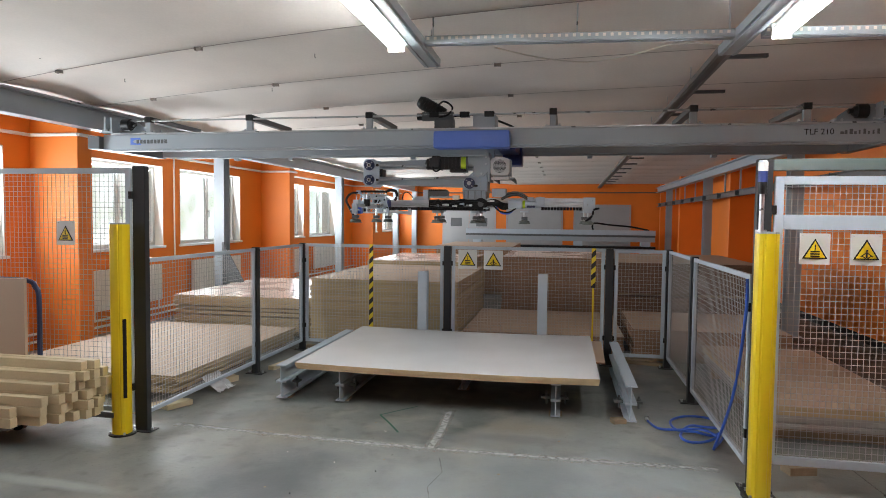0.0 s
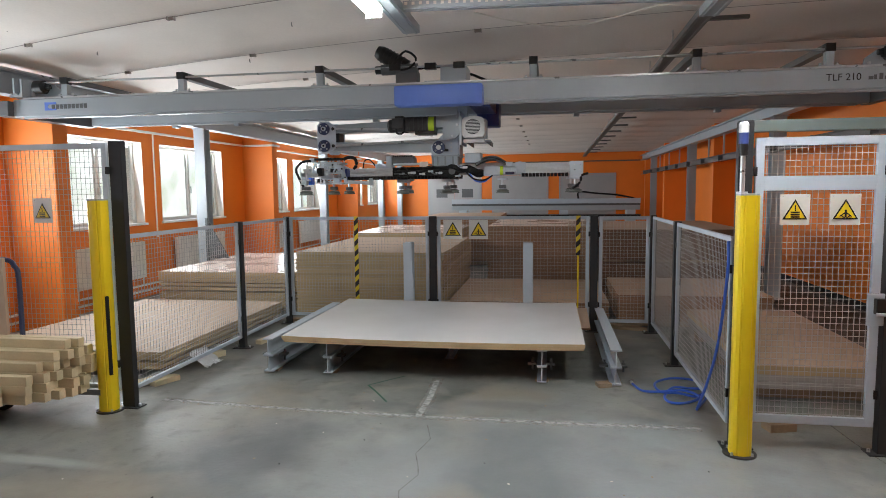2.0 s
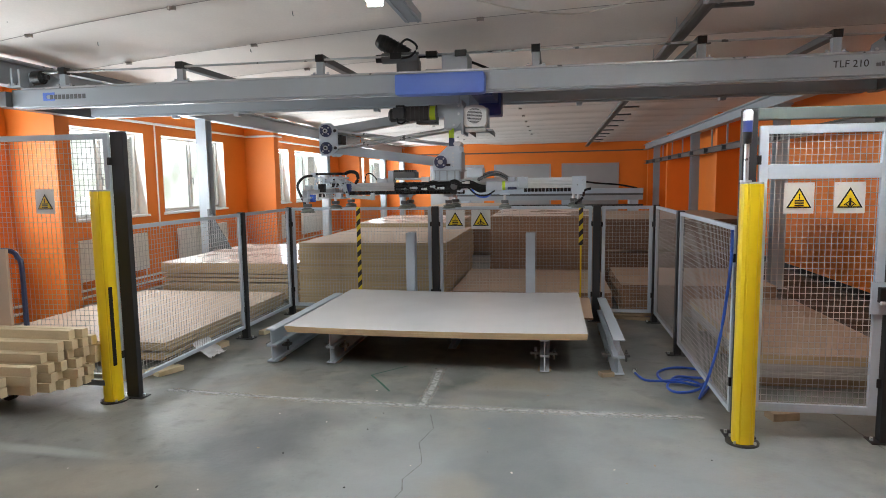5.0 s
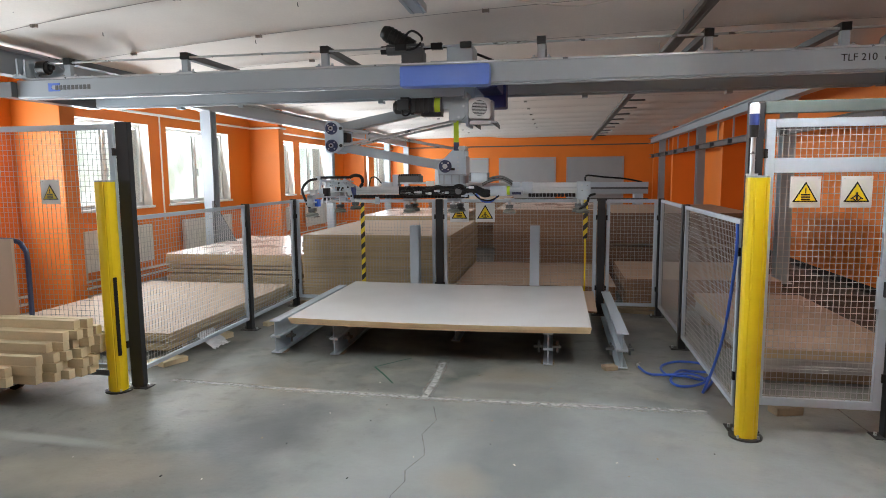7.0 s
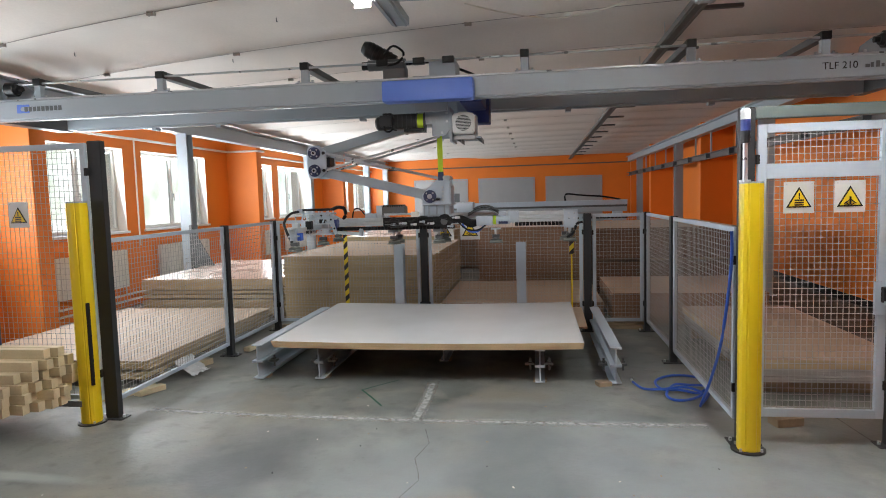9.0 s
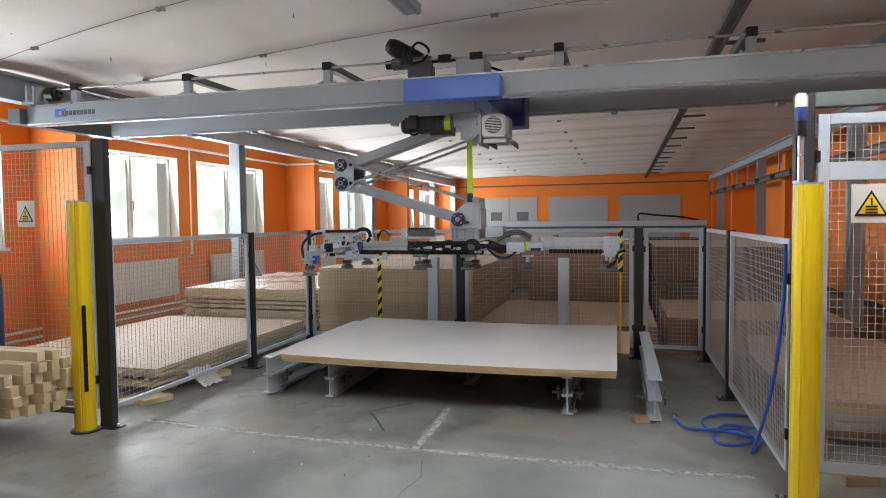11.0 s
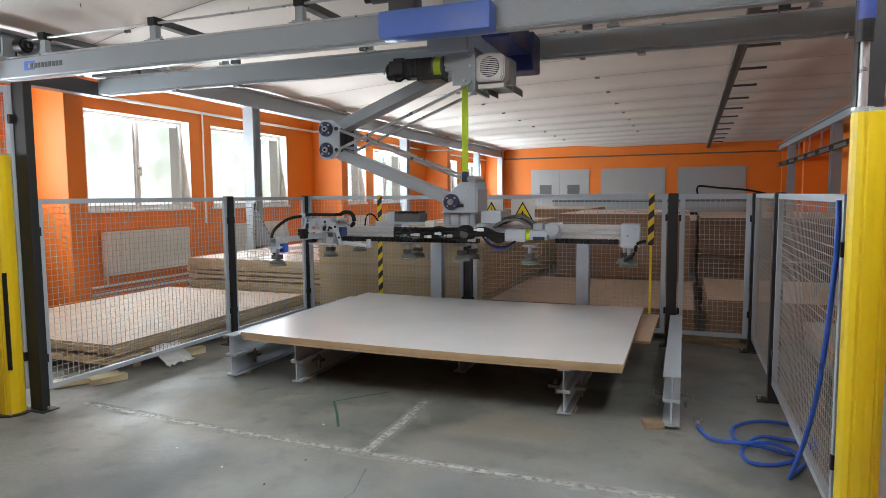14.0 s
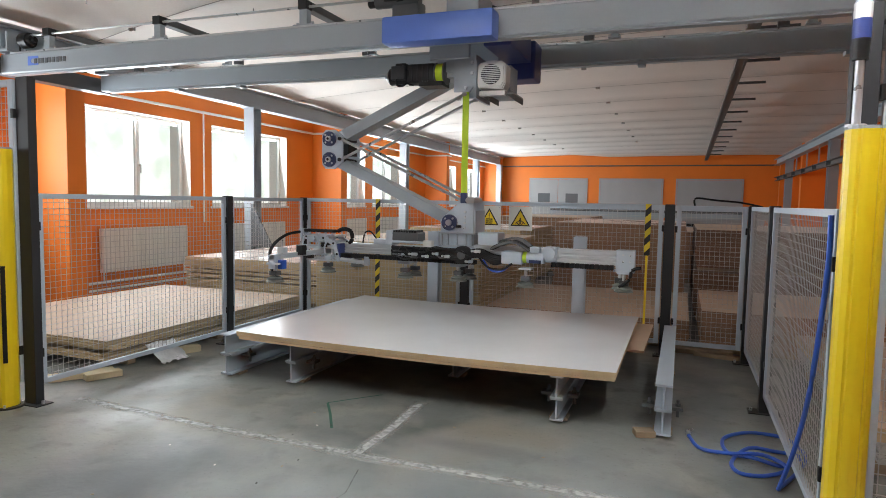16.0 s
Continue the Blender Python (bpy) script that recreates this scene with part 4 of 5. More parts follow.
board_stack(3.36, 5.2, 2.62, 4.25, ((0.09, 0.42),), M_CHIP, M_EDGE_DK, "low stack of reddish brown boards behind the small gate")
board_stack(4.13, 5.28, -0.19, 2.25, ((0.135, 0.183), (0.195, 0.253)), M_SIGN, M_WHITE_EDGE, "low stack of white boards on bearers behind the tall gate", jit=0.012)
board_stack(4.11, 5.27, -0.205, 2.25, ((0.254, 0.325),), M_CHIP_TAN, M_EDGE, "raw chipboard sheets lying on white boards behind the tall gate", th=0.035, jit=0.006, base=0.253)
board_stack(1.5, 3.6, 8.2, 11.0, ((0.09, 0.95),), M_CHIP, M_EDGE_DK, "stack of brown boards further back in the hall")

# feed beam and table far back
fm = thing("panel_saw", "long light grey panel saw with feed beam and legs", "machine", (0, 17.3, 0))
for nm, b, mt in (("beam", (-1.0, 5.6, -0.12, 0.12, 1.25, 1.42), M_GREY_LT), ("lower_beam", (-1.0, 5.6, -0.05, 0.16, 1.02, 1.18), M_GREY), ("strip", (-1.0, 5.6, -0.06, 0.06, 1.18, 1.25), M_GREY_DK),
                  ("pressure_bar", (0.0, 5.6, -0.2, 0.3, 0.78, 0.86), M_BLACKPL), ("table", (-1.0, 5.6, 0.1, 1.4, 0.70, 0.78), M_GREY_LT)):
    q = bmesh.new()
    box(q, *b, 0.006)
    part(nm, q, mt, fm)
for x in (-0.6, 3.0, 5.3):
    q = bmesh.new()
    box(q, x - 0.15, x + 0.15, -0.03, 0.5, 0.0, 1.02, 0.01)
    part("leg", q, M_GREY_LT, fm)
tube("hose", [(3.5, 0.0, 1.42), (3.48, -0.05, 1.60), (3.6, -0.05, 1.66), (4.1, -0.05, 1.60), (4.8, 0.0, 1.54), (5.4, 0.0, 1.42)], 0.03, M_BLACK, fm, "thick black hose")
# plain triangular plate added in place of a leaning wire mesh panel
q = bmesh.new()
prism(q, [(-3.40, 0.62), (-3.0, 0.62), (-3.40, 1.32)], 4.64, 4.66, 'y')
box(q, -3.42, -3.38, 4.63, 4.67, 0.0, 1.32)
solid("leaning_mesh_plate", q, M_GREY_DK, "plain grey plate in place of a wire mesh panel leaning by the column", "plate")

# ---- timber on a cart, at the tall mesh ----
tcart = thing("timber_cart", "low steel cart with dark wheels and a tall bent tube handle", "cart", (0, 0, 0))
q = bmesh.new()
box(q, -3.2, -1.62, -1.56, -1.50, 0.145, 0.19)
box(q, -3.2, -1.02, -1.12, -1.08, 0.145, 0.19)
for x in (-3.18, -2.2, -1.67):
    box(q, x, x + 0.05, -1.50, -1.12, 0.15, 0.185)
part("frame", q, M_GREY_DK, tcart)
for x in (-1.92, -2.9):
    for y in (-1.47, -1.15):
        q = bmesh.new()
        cyl(q, (x, y - 0.025, 0.075), (x, y + 0.025, 0.075), 0.075, 20)
        part("wheel", q, M_BLACK, tcart, "", True)
tube("handle", [(-1.76, -1.09, 0.19), (-1.76, -1.09, 0.6), (-1.76, -1.09, 1.08), (-1.79, -1.09, 1.18), (-1.88, -1.09, 1.235), (-2.3, -1.09, 1.24)], 0.02, M_NAVY, tcart, "bent dark tube handle")
q = bmesh.new()
box(q, -2.9, -1.845, -1.15, -1.12, 0.19, 1.255, 0.003)
solid("upright_board", q, M_CHIP_TAN, "pale board panel standing upright on the cart", "board")
S = 0.068
for r in range(6):
    for c in range(7):
        if c < (0, 0, 1, 2, 3, 4)[r] or (r == 5 and c == 6):
            continue
        q = bmesh.new()
        end = -1.13 - rnd.uniform(-0.02, 0.08) - (0.34, 0.20, 0.12, 0.06, 0.02, 0.0, 0.0)[c] - (0.05 if r == 5 else 0)
        y = -1.615 + c * (S + 0.009) + 0.006 * r
        box(q, -3.3, end, 0, S - 0.004, 0, S + 0.004, 0.004)
        ob = solid("timber", q, M_TIMBER, "square planed pine timber lying on the cart", "timber", group="timbers on the cart")
        ob.matrix_basis = pose(0, y, 0.19 + r * (S + 0.005), 0, 0, rnd.uniform(-0.5, 0.5))

# blue air hose by the fence
tube("air_hose", [(3.69, -1.04, 1.40), (3.69, -1.03, 1.15), (3.69, -0.84, 0.64), (3.685, -0.60, 0.29), (3.66, -0.42, 0.03), (3.67, -0.38, 0.012), (3.78, -0.15, 0.012), (3.86, 0.12, 0.012), (3.80, 0.38, 0.012), (3.60, 0.41, 0.012),
                  (3.44, 0.24, 0.012), (3.45, 0.0, 0.012), (3.58, -0.09, 0.034), (3.72, -0.09, 0.012), (3.82, 0.03, 0.034), (3.70, 0.13, 0.012), (3.56, 0.06, 0.034), (3.46, -0.13, 0.012), (3.49, -0.28, 0.012), (3.62, -0.26, 0.012), (3.73, -0.17, 0.034),
                  (3.62, -0.08, 0.056), (3.44, -0.07, 0.034), (3.30, 0.01, 0.012), (3.24, 0.2, 0.012)], 0.011, M_HOSE, None, "", 6)
tagged(bpy.data.objects["air_hose"], "blue rubber air hose coiled on the floor and up the fence", "hose")
q = bmesh.new()
cyl(q, (3.24, 0.20, 0.014), (3.235, 0.27, 0.016), 0.014, 10)
cyl(q, (3.235, 0.27, 0.016), (3.26, 0.31, 0.016), 0.009, 10)
part("coupling", q, M_STEEL, bpy.data.objects["air_hose"], "steel hose coupling")

# bits of wood and film under the fence
for x, y, L, w, h, rz, lab in ((-1.19, -0.36, 0.46, 0.11, 0.045, 58, "offcut of raw wood under the fence"), (-1.03, -0.30, 0.26, 0.09, 0.05, 66, "offcut of raw wood under the fence"), (-1.04, 0.60, 0.24, 0.09, 0.06, 68, "offcut of raw wood under the fence"),
                               (-0.80, 1.35, 0.3, 0.08, 0.05, 80, "offcut of raw wood under the fence"), (2.98, 0.12, 0.12, 0.09, 0.04, 20, "small wooden wedge beside the beam"), (4.15, -0.75, 0.2, 0.12, 0.06, 15, "wooden block under the tall gate"), (3.35, 2.62, 0.6, 0.09, 0.05, 4, "rough plank on the floor by the small gate"), (3.5, 2.50, 0.4, 0.07, 0.04, -12, "rough plank on the floor by the small gate"),
                               (-0.75, 1.75, 0.5, 0.10, 0.05, 86, "rough plank on the floor by the fence"), (-0.55, 2.45, 0.7, 0.1, 0.06, 3, "rough plank under the back fence")):
    q = bmesh.new()
    box(q, -L / 2, L / 2, -w / 2, w / 2, 0, h, 0.006)
    o = solid("wood_offcut", q, M_TIMBER if "offcut" in lab else M_WOOD, lab, "wood offcut", group="wood offcuts")
    o.matrix_basis = pose(x, y, 0, 0, 0, rz)
q = bmesh.new()
n = 9
g = [[q.verts.new((0.30 * i / n - 0.15 + rnd.uniform(-0.01, 0.01), 0.10 - 0.20 * j / n + rnd.uniform(-0.01, 0.01), 0.14 * (1 - j / n) ** 1.5 + 0.012 + rnd.uniform(0, 0.025))) for j in range(n + 1)] for i in range(n + 1)]
for i in range(n):
    for j in range(n):
        q.faces.new((g[i][j], g[i + 1][j], g[i + 1][j + 1], g[i][j + 1]))
fl = solid("plastic_film", q, M_FILM, "crumpled piece of clear plastic film on the fence foot", "plastic film", smooth=True)
fl.matrix_basis = pose(-0.96, 0.30, 0, 0, 0, 90)
for i in range(26):
    q = bmesh.new()
    a = rnd.uniform(0.004, 0.010)
    box(q, -a, a, -a * 0.5, a * 0.5, 0, 0.003)
    o = solid("debris", q, (M_PIPE, M_WOOD, M_BLACK)[i % 3], "small chip of debris on the floor", "debris", group="floor debris")
    o.matrix_basis = pose(rnd.uniform(-0.6, 3.5), rnd.uniform(-2.6, -0.2), 0, 0, 0, rnd.uniform(0, 180))

# ---- the gantry ----
BX0, BX1 = -3.22, 5.70
crane = thing("gantry_crane", "grey bridge crane with a vacuum gripper on a folding arm", "crane")


def text(body, size, x, y, z, parent, material, label):
    cu = bpy.data.curves.new("lettering", 'FONT')
    cu.body, cu.size, cu.extrude, cu.align_x = body, size, 0.001, 'LEFT'
    tmp = new("lettering", cu)
    me = bpy.data.meshes.new_from_object(tmp.evaluated_get(bpy.context.evaluated_depsgraph_get()))
    bpy.data.objects.remove(tmp)
    me.materials.append(material)
    ob = new("lettering", me)
    ob.parent = parent
    ob.matrix_basis = pose(x, y, z, 90, 0, 0)
    return tagged(ob, label)


def bridge_beam(y0, z0, z1, x0, x1):
    q = bmesh.new()
    prism(q, [(y0 + 0.012, z0), (y0 + 0.10, z0), (y0 + 0.112, z0 + 0.012), (y0 + 0.112, z1 - 0.012), (y0 + 0.10, z1), (y0 + 0.012, z1), (y0, z1 - 0.012), (y0, z0 + 0.012)], x0, x1, 'x')
    b = part("bridge_beam", q, M_GREY, crane, "long grey box beam")
    q = bmesh.new()
    box(q, x0 + 0.1, x1 - 0.1, y0 + 0.02, y0 + 0.09, z1, z1 + 0.018, 0.003)
    part("guide_rail", q, M_STEEL, b, "bright guide rail")
    q = bmesh.new()
    box(q, x0 + 0.1, x1 - 0.1, y0 + 0.02, y0 + 0.09, z0 - 0.014, z0, 0.003)
    part("lower_rail", q, M_GREY, b)
    return b


front_beam = bridge_beam(0.50, 2.592, 2.785, BX0, BX1)
bridge_beam(1.58, 2.60, 2.775, BX0 + 0.08, BX1)
text("TLF 210", 0.085, 4.86, 0.498, 2.672, front_beam, M_BLACKPL, "black model lettering")
for i, w in enumerate((0.05, 0.03, 0.04, 0.03, 0.02, 0.03, 0.02, 0.02, 0.03)):
    q = bmesh.new()
    box(q, 5.20 + i * 0.042, 5.20 + i * 0.042 + w * 0.75, 0.497, 0.5, 2.672, 2.70 + 0.012 * (i % 3))
    part("letter_bar", q, M_GREY_DK, front_beam)
q = bmesh.new()
prism(q, [(-2.84 + a, 2.655 + b) for a, b in ((0, 0), (0.14, 0), (0.14, 0.02), (0.05, 0.02), (0.035, 0.04), (0.05, 0.062), (0.14, 0.062), (0.14, 0.085), (0, 0.085))], 0.497, 0.5, 'y')
part("logo_mark", q, M_BLUE, front_beam, "blue square maker's mark")
for i in range(9):
    q = bmesh.new()
    box(q, -2.755 + i * 0.048, -2.755 + i * 0.048 + 0.034, 0.496, 0.5, 2.668, 2.715)
    part("letter_bar", q, M_GREY_DK, front_beam)

# end carriages
for sx, x in ((1, BX0), (-1, BX1)):
    q = bmesh.new()
    box(q, x - 0.16 if sx > 0 else x, x if sx > 0 else x + 0.10, 0.42, 1.78, 2.60, 2.76, 0.006)
    ec = part("end_carriage", q, M_GREY_DK, crane, "dark grey end carriage")
    for y in (0.50, 1.62):
        q = bmesh.new()
        box(q, x - 0.02 + sx * 0.02, x + 0.02 + sx * 0.14, y - 0.05, y + 0.09, 2.80, 2.825, 0.003)
        box(q, x + sx * 0.05 - 0.012, x + sx * 0.05 + 0.012, y - 0.04, y + 0.08, 2.825, 3.0, 0.003)
        box(q, x + sx * 0.14 - 0.012, x + sx * 0.14 + 0.012, y - 0.04, y + 0.08, 2.825, 2.99, 0.003)
        part("wheel_bracket", q, M_GREY, ec)
        for dx in (0.02, 0.08, 0.13):
            q = bmesh.new()
            cyl(q, (x + sx * dx, y - 0.035, 2.825), (x + sx * dx, y - 0.035, 2.845), 0.012, 6)
            part("bolt", q, M_STEEL, ec)
    q = bmesh.new()
    cyl(q, (x + sx * 0.24, 0.56, 2.91), (x + sx * 0.34, 0.56, 2.91), 0.072, 20)
    cyl(q, (x + sx * 0.34, 0.56, 2.91), (x + sx * 0.37, 0.56, 2.91), 0.055, 20, 0.045)
    cyl(q, (x + sx * 0.37, 0.56, 2.91), (x + sx * 0.41, 0.56, 2.91), 0.025, 14)
    part("drive_gear", q, M_BLACKPL, ec, "black drive gear", True)
    q = bmesh.new()
    prism(q, [(x + sx * u, v) for u, v in ((0.06, 2.80), (0.48, 2.80), (0.47, 2.88), (0.36, 2.96), (0.14, 3.0), (0.07, 2.98))], 0.665, 0.68, 'y')
    part("gear_plate", q, M_GREY, ec, "grey bearing plate behind the drive gear")
    for u, v in ((0.11, 2.95), (0.13, 2.85), (0.43, 2.84)):
        q = bmesh.new()
        cyl(q, (x + sx * u, 0.652, v), (x + sx * u, 0.666, v), 0.014, 6)
        part("bolt", q, M_STEEL, ec)
    q = bmesh.new()
    cyl(q, (x - sx * 0.06, 0.80, 2.88), (x - sx * 0.02, 0.80, 2.88), 0.09, 20)
    part("running_wheel", q, M_BLACKPL, ec, "", True)
    q = bmesh.new()
    cyl(q, (x - sx * 0.06, 1.45, 2.88), (x - sx * 0.02, 1.45, 2.88), 0.09, 20)
    part("running_wheel", q, M_BLACKPL, ec, "", True)

# brackets with cross ties and the drive shaft
for x in (-2.62, -1.26, 0.24, 2.34, 3.80, 4.90):
    q = bmesh.new()
    box(q, x - 0.09, x + 0.09, 0.52, 0.60, 2.803, 2.812)
    box(q, x - 0.035, x + 0.035, 0.53, 0.59, 2.812, 2.93, 0.003)
    br = part("shaft_bracket", q, M_GREY, crane)
    q = bmesh.new()
    box(q, x - 0.04, x + 0.04, 0.515, 0.60, 2.93, 3.0, 0.003)
    part("shaft_bearing", q, M_BLACKPL, br, "black shaft bearing")
    for dx in (-0.07, 0.07):
        q = bmesh.new()
        cyl(q, (x + dx, 0.56, 2.812), (x + dx, 0.56, 2.835), 0.012, 6)
        part("bolt", q, M_STEEL, br)
    q = bmesh.new()
    box(q, x - 0.04, x + 0.04, 0.6, 1.66, 2.94, 3.0, 0.004)
    box(q, x - 0.04, x + 0.04, 1.60, 1.66, 2.803, 2.94)
    part("cross_tie", q, M_GREY_DK, crane)
for x in (-2.2, -1.4, 0.3, 2.55, 4.0):
    q = bmesh.new()
    box(q, x - 0.05, x + 0.05, 1.60, 1.68, 2.803, 2.812)
    box(q, x - 0.03, x + 0.03, 1.62, 1.66, 2.812, 2.90, 0.003)
    rb = part("rear_bracket", q, M_GREY, crane)
    for dx in (-0.04, 0.04):
        q = bmesh.new()
        cyl(q, (x + dx, 1.61, 2.812), (x + dx, 1.61, 2.83), 0.011, 6)
        part("bolt", q, M_STEEL, rb)
    q = bmesh.new()
    box(q, x + 0.2, x + 0.26, 1.50, 1.60, 2.545, 2.575, 0.003)
    part("cam_plate", q, M_GREY, crane)
q = bmesh.new()
cyl(q, (BX0 + 0.3, 0.56, 2.955), (BX1 - 0.3, 0.56, 2.955), 0.011, 10)
part("drive_shaft", q, M_STEEL, crane, "thin steel drive shaft", True)

# travel motor on top
q = bmesh.new()
cyl(q, (0.85, 0.62, 3.11), (1.10, 0.66, 2.97), 0.075, 20)
cyl(q, (0.81, 0.614, 3.132), (0.85, 0.62, 3.11), 0.055, 20, 0.075)
tm = part("travel_motor", q, M_BLACKPL, crane, "black drive motor", True)
q = bmesh.new()
box(q, 1.00, 1.22, 0.57, 0.73, 2.80, 2.93, 0.02)
cyl(q, (0.86, 0.60, 2.945), (1.22, 0.60, 2.945), 0.052, 18)
part("gearbox", q, M_GREY_DK, tm, "dark grey worm gearbox", True)
q = bmesh.new()
cyl(q, (0.80, 0.60, 2.945), (0.86, 0.60, 2.945), 0.04, 16)
part("shaft_cover", q, M_BLACKPL, tm, "", True)
for i in range(6):
    q = bmesh.new()
    k = 0.12 + 0.13 * i
    p = Vector((0.85, 0.62, 3.11)).lerp(Vector((1.10, 0.66, 2.97)), k)
    d = Vector((0.25, 0.04, -0.14)).normalized() * 0.006
    cyl(q, p - d, p + d, 0.081, 20)
    part("cooling_fin", q, M_BLACKPL, tm)
tube("motor_cable", [(1.02, 0.58, 3.04), (1.12, 0.52, 3.10), (1.22, 0.52, 3.03), (1.16, 0.54, 2.95), (1.05, 0.56, 2.93)], 0.011, M_BLACK, tm)
for x in (0.95, 1.30, 1.58):
    q = bmesh.new()
    box(q, x, x + 0.11, 0.53, 0.60, 2.925, 2.985, 0.006)
    part("coupling", q, M_BLACKPL, tm)
q = bmesh.new()
box(q, 1.45, 1.70, 0.56, 0.9, 2.80, 2.96, 0.006)
part("trolley_head", q, M_GREY, tm)
q = bmesh.new()
box(q, -1.84, 0.75, 1.25, 1.45, 2.80, 2.84, 0.006, pose(1.2, 0, 0))
part("cable_chain", q, M_BLACKPL, crane, "black cable chain")
tube("cable", [(1.2, 0.62, 2.95), (1.5, 0.8, 2.98), (1.9, 1.1, 2.86), (1.7, 1.3, 2.85)], 0.014, M_BLACK, crane)

# trolley
q = bmesh.new()
box(q, 1.045, 1.885, 0.30, 0.475, 2.55, 2.745, 0.028)
part("blue_cover", q, M_BLUE, crane, "blue plastic trolley cover", True)
q = bmesh.new()
box(q, 1.72, 1.93, 0.62, 1.28, 2.565, 2.75, 0.015)
box(q, 1.72, 1.96, 1.28, 1.54, 2.44, 2.75, 0.02)
part("rear_cover", q, M_BLUE_DK, crane, "dark blue trolley cover")
q = bmesh.new()
box(q, 1.28, 1.62, 0.62, 1.56, 2.80, 2.83, 0.004)
box(q, 1.28, 1.60, 0.66, 0.70, 2.50, 2.80, 0.004)
box(q, 1.28, 1.60, 1.46, 1.50, 2.50, 2.80, 0.004)
part("trolley_frame", q, M_GREY, crane)
q = bmesh.new()
prism(q, [(1.27, 2.56), (1.60, 2.56), (1.60, 2.34), (1.55, 2.28), (1.42, 2.28), (1.42, 2.42), (1.27, 2.46)], 0.84, 0.86, 'y')
prism(q, [(1.27, 2.56), (1.60, 2.56), (1.60, 2.34), (1.55, 2.28), (1.42, 2.28), (1.42, 2.42), (1.27, 2.46)], 1.16, 1.18, 'y')
box(q, 1.28, 1.60, 0.86, 1.16, 2.40, 2.56)
hp = part("hoist_plate", q, M_GREY, crane, "grey hoist side plates")
for x, z in ((1.52, 2.31), (1.57, 2.42), (1.57, 2.50)):
    q = bmesh.new()
    cyl(q, (x, 0.825, z), (x, 0.84, z), 0.013, 6)
    part("bolt", q, M_STEEL, hp)
q = bmesh.new()
cyl(q, (0.87, 0.86, 2.425), (1.04, 0.86, 2.43), 0.068, 20)
cyl(q, (0.85, 0.86, 2.425), (0.87, 0.86, 2.425), 0.05, 20, 0.068)
hm = part("hoist_motor", q, M_BLACKPL, crane, "black hoist gear motor", True)
q = bmesh.new()
box(q, 1.04, 1.27, 0.785, 0.935, 2.36, 2.505, 0.012)
box(q, 0.93, 1.02, 0.80, 0.92, 2.48, 2.52, 0.006)
part("gearbox", q, M_BLACKPL, hm)
q = bmesh.new()
cyl(q, (1.03, 0.86, 2.43), (1.055, 0.86, 2.43), 0.080, 22)
part("motor_flange", q, M_BLACK, hm, "", True)
q = bmesh.new()
box(q, 0.905, 1.025, 0.772, 0.85, 2.385, 2.495, 0.008)
part("terminal_box", q, M_POST, hm)
for i in range(4):
    q = bmesh.new()
    box(q, 1.08 + 0.045 * i, 1.09 + 0.045 * i, 0.778, 0.79, 2.37, 2.50)
    part("rib", q, M_POST, hm)
tube("motor_cable", [(0.95, 0.775, 2.39), (0.96, 0.77, 2.345), (1.0, 0.775, 2.335), (1.03, 0.80, 2.36)], 0.009, M_BLACK, hm)
for x in (1.18, 1.32):
    q = bmesh.new()
    cyl(q, (x, 0.775, 2.335), (x, 0.775, 2.36), 0.010, 8)
    part("foot_bolt", q, M_STEEL, hm)
q = bmesh.new()
box(q, 1.15, 1.35, 0.765, 0.93, 2.325, 2.36, 0.004)
part("motor_foot", q, M_BLACKPL, hm)
q = bmesh.new()
cyl(q, (1.28, 0.86, 2.43), (1.34, 0.86, 2.43), 0.08, 24)
part("belt_drum", q, M_LIME, hm, "lime green belt on the drum", True)
q = bmesh.new()
cyl(q, (1.34, 0.86, 2.43), (1.352, 0.86, 2.43), 0.088, 24)
cyl(q, (1.268, 0.86, 2.43), (1.28, 0.86, 2.43), 0.088, 24)
part("drum_flange", q, M_GREY_DK, hm, "", True)

COWL = [(-0.115, -0.07), (-0.115, 0.068), (-0.09, 0.094), (-0.03, 0.107), (0.03, 0.107), (0.09, 0.094), (0.115, 0.068), (0.115, -0.07), (0.095, -0.106), (-0.095, -0.106)]
q = bmesh.new()
prism(q, [(1.735 + u, 2.392 + v) for u, v in COWL], 0.81, 0.93, 'y')
prism(q, [(1.735 + u * 0.94, 2.392 + v * 0.94) for u, v in COWL], 0.795, 0.81, 'y')
prism(q, [(1.735 + u * 0.84, 2.392 + v * 0.84) for u, v in COWL], 0.786, 0.795, 'y')
fmot = part("vacuum_pump", q, M_CAST, crane, "light cast vacuum pump housing with fan grille")
q = bmesh.new()
box(q, 1.645, 1.835, 0.93, 1.19, 2.305, 2.475, 0.012)
part("motor_body", q, M_GREY, fmot)
for i in range(7):
    q = bmesh.new()
    box(q, 1.632, 1.848, 0.945 + 0.034 * i, 0.955 + 0.034 * i, 2.295, 2.485)
    part("cooling_fin", q, M_GREY, fmot)
q = bmesh.new()
prism(q, [(1.735 + 0.076 * math.cos(a), 2.392 + 0.076 * math.sin(a)) for a in [math.tau * i / 28 for i in range(28)]], 0.782, 0.786, 'y')
part("fan_opening", q, M_POST, fmot, "dark fan opening")
for i in range(10):
    q = bmesh.new()
    z = 2.392 - 0.063 + 0.014 * i
    w = math.sqrt(max(0.0006, 0.074 ** 2 - (z - 2.392) ** 2))
    box(q, 1.735 - w, 1.735 + w, 0.776, 0.782, z - 0.0028, z + 0.0028)
    part("grille_bar", q, M_CAST, fmot)
q = bmesh.new()
box(q, 1.64, 1.845, 0.80, 0.87, 2.235, 2.272, 0.004)
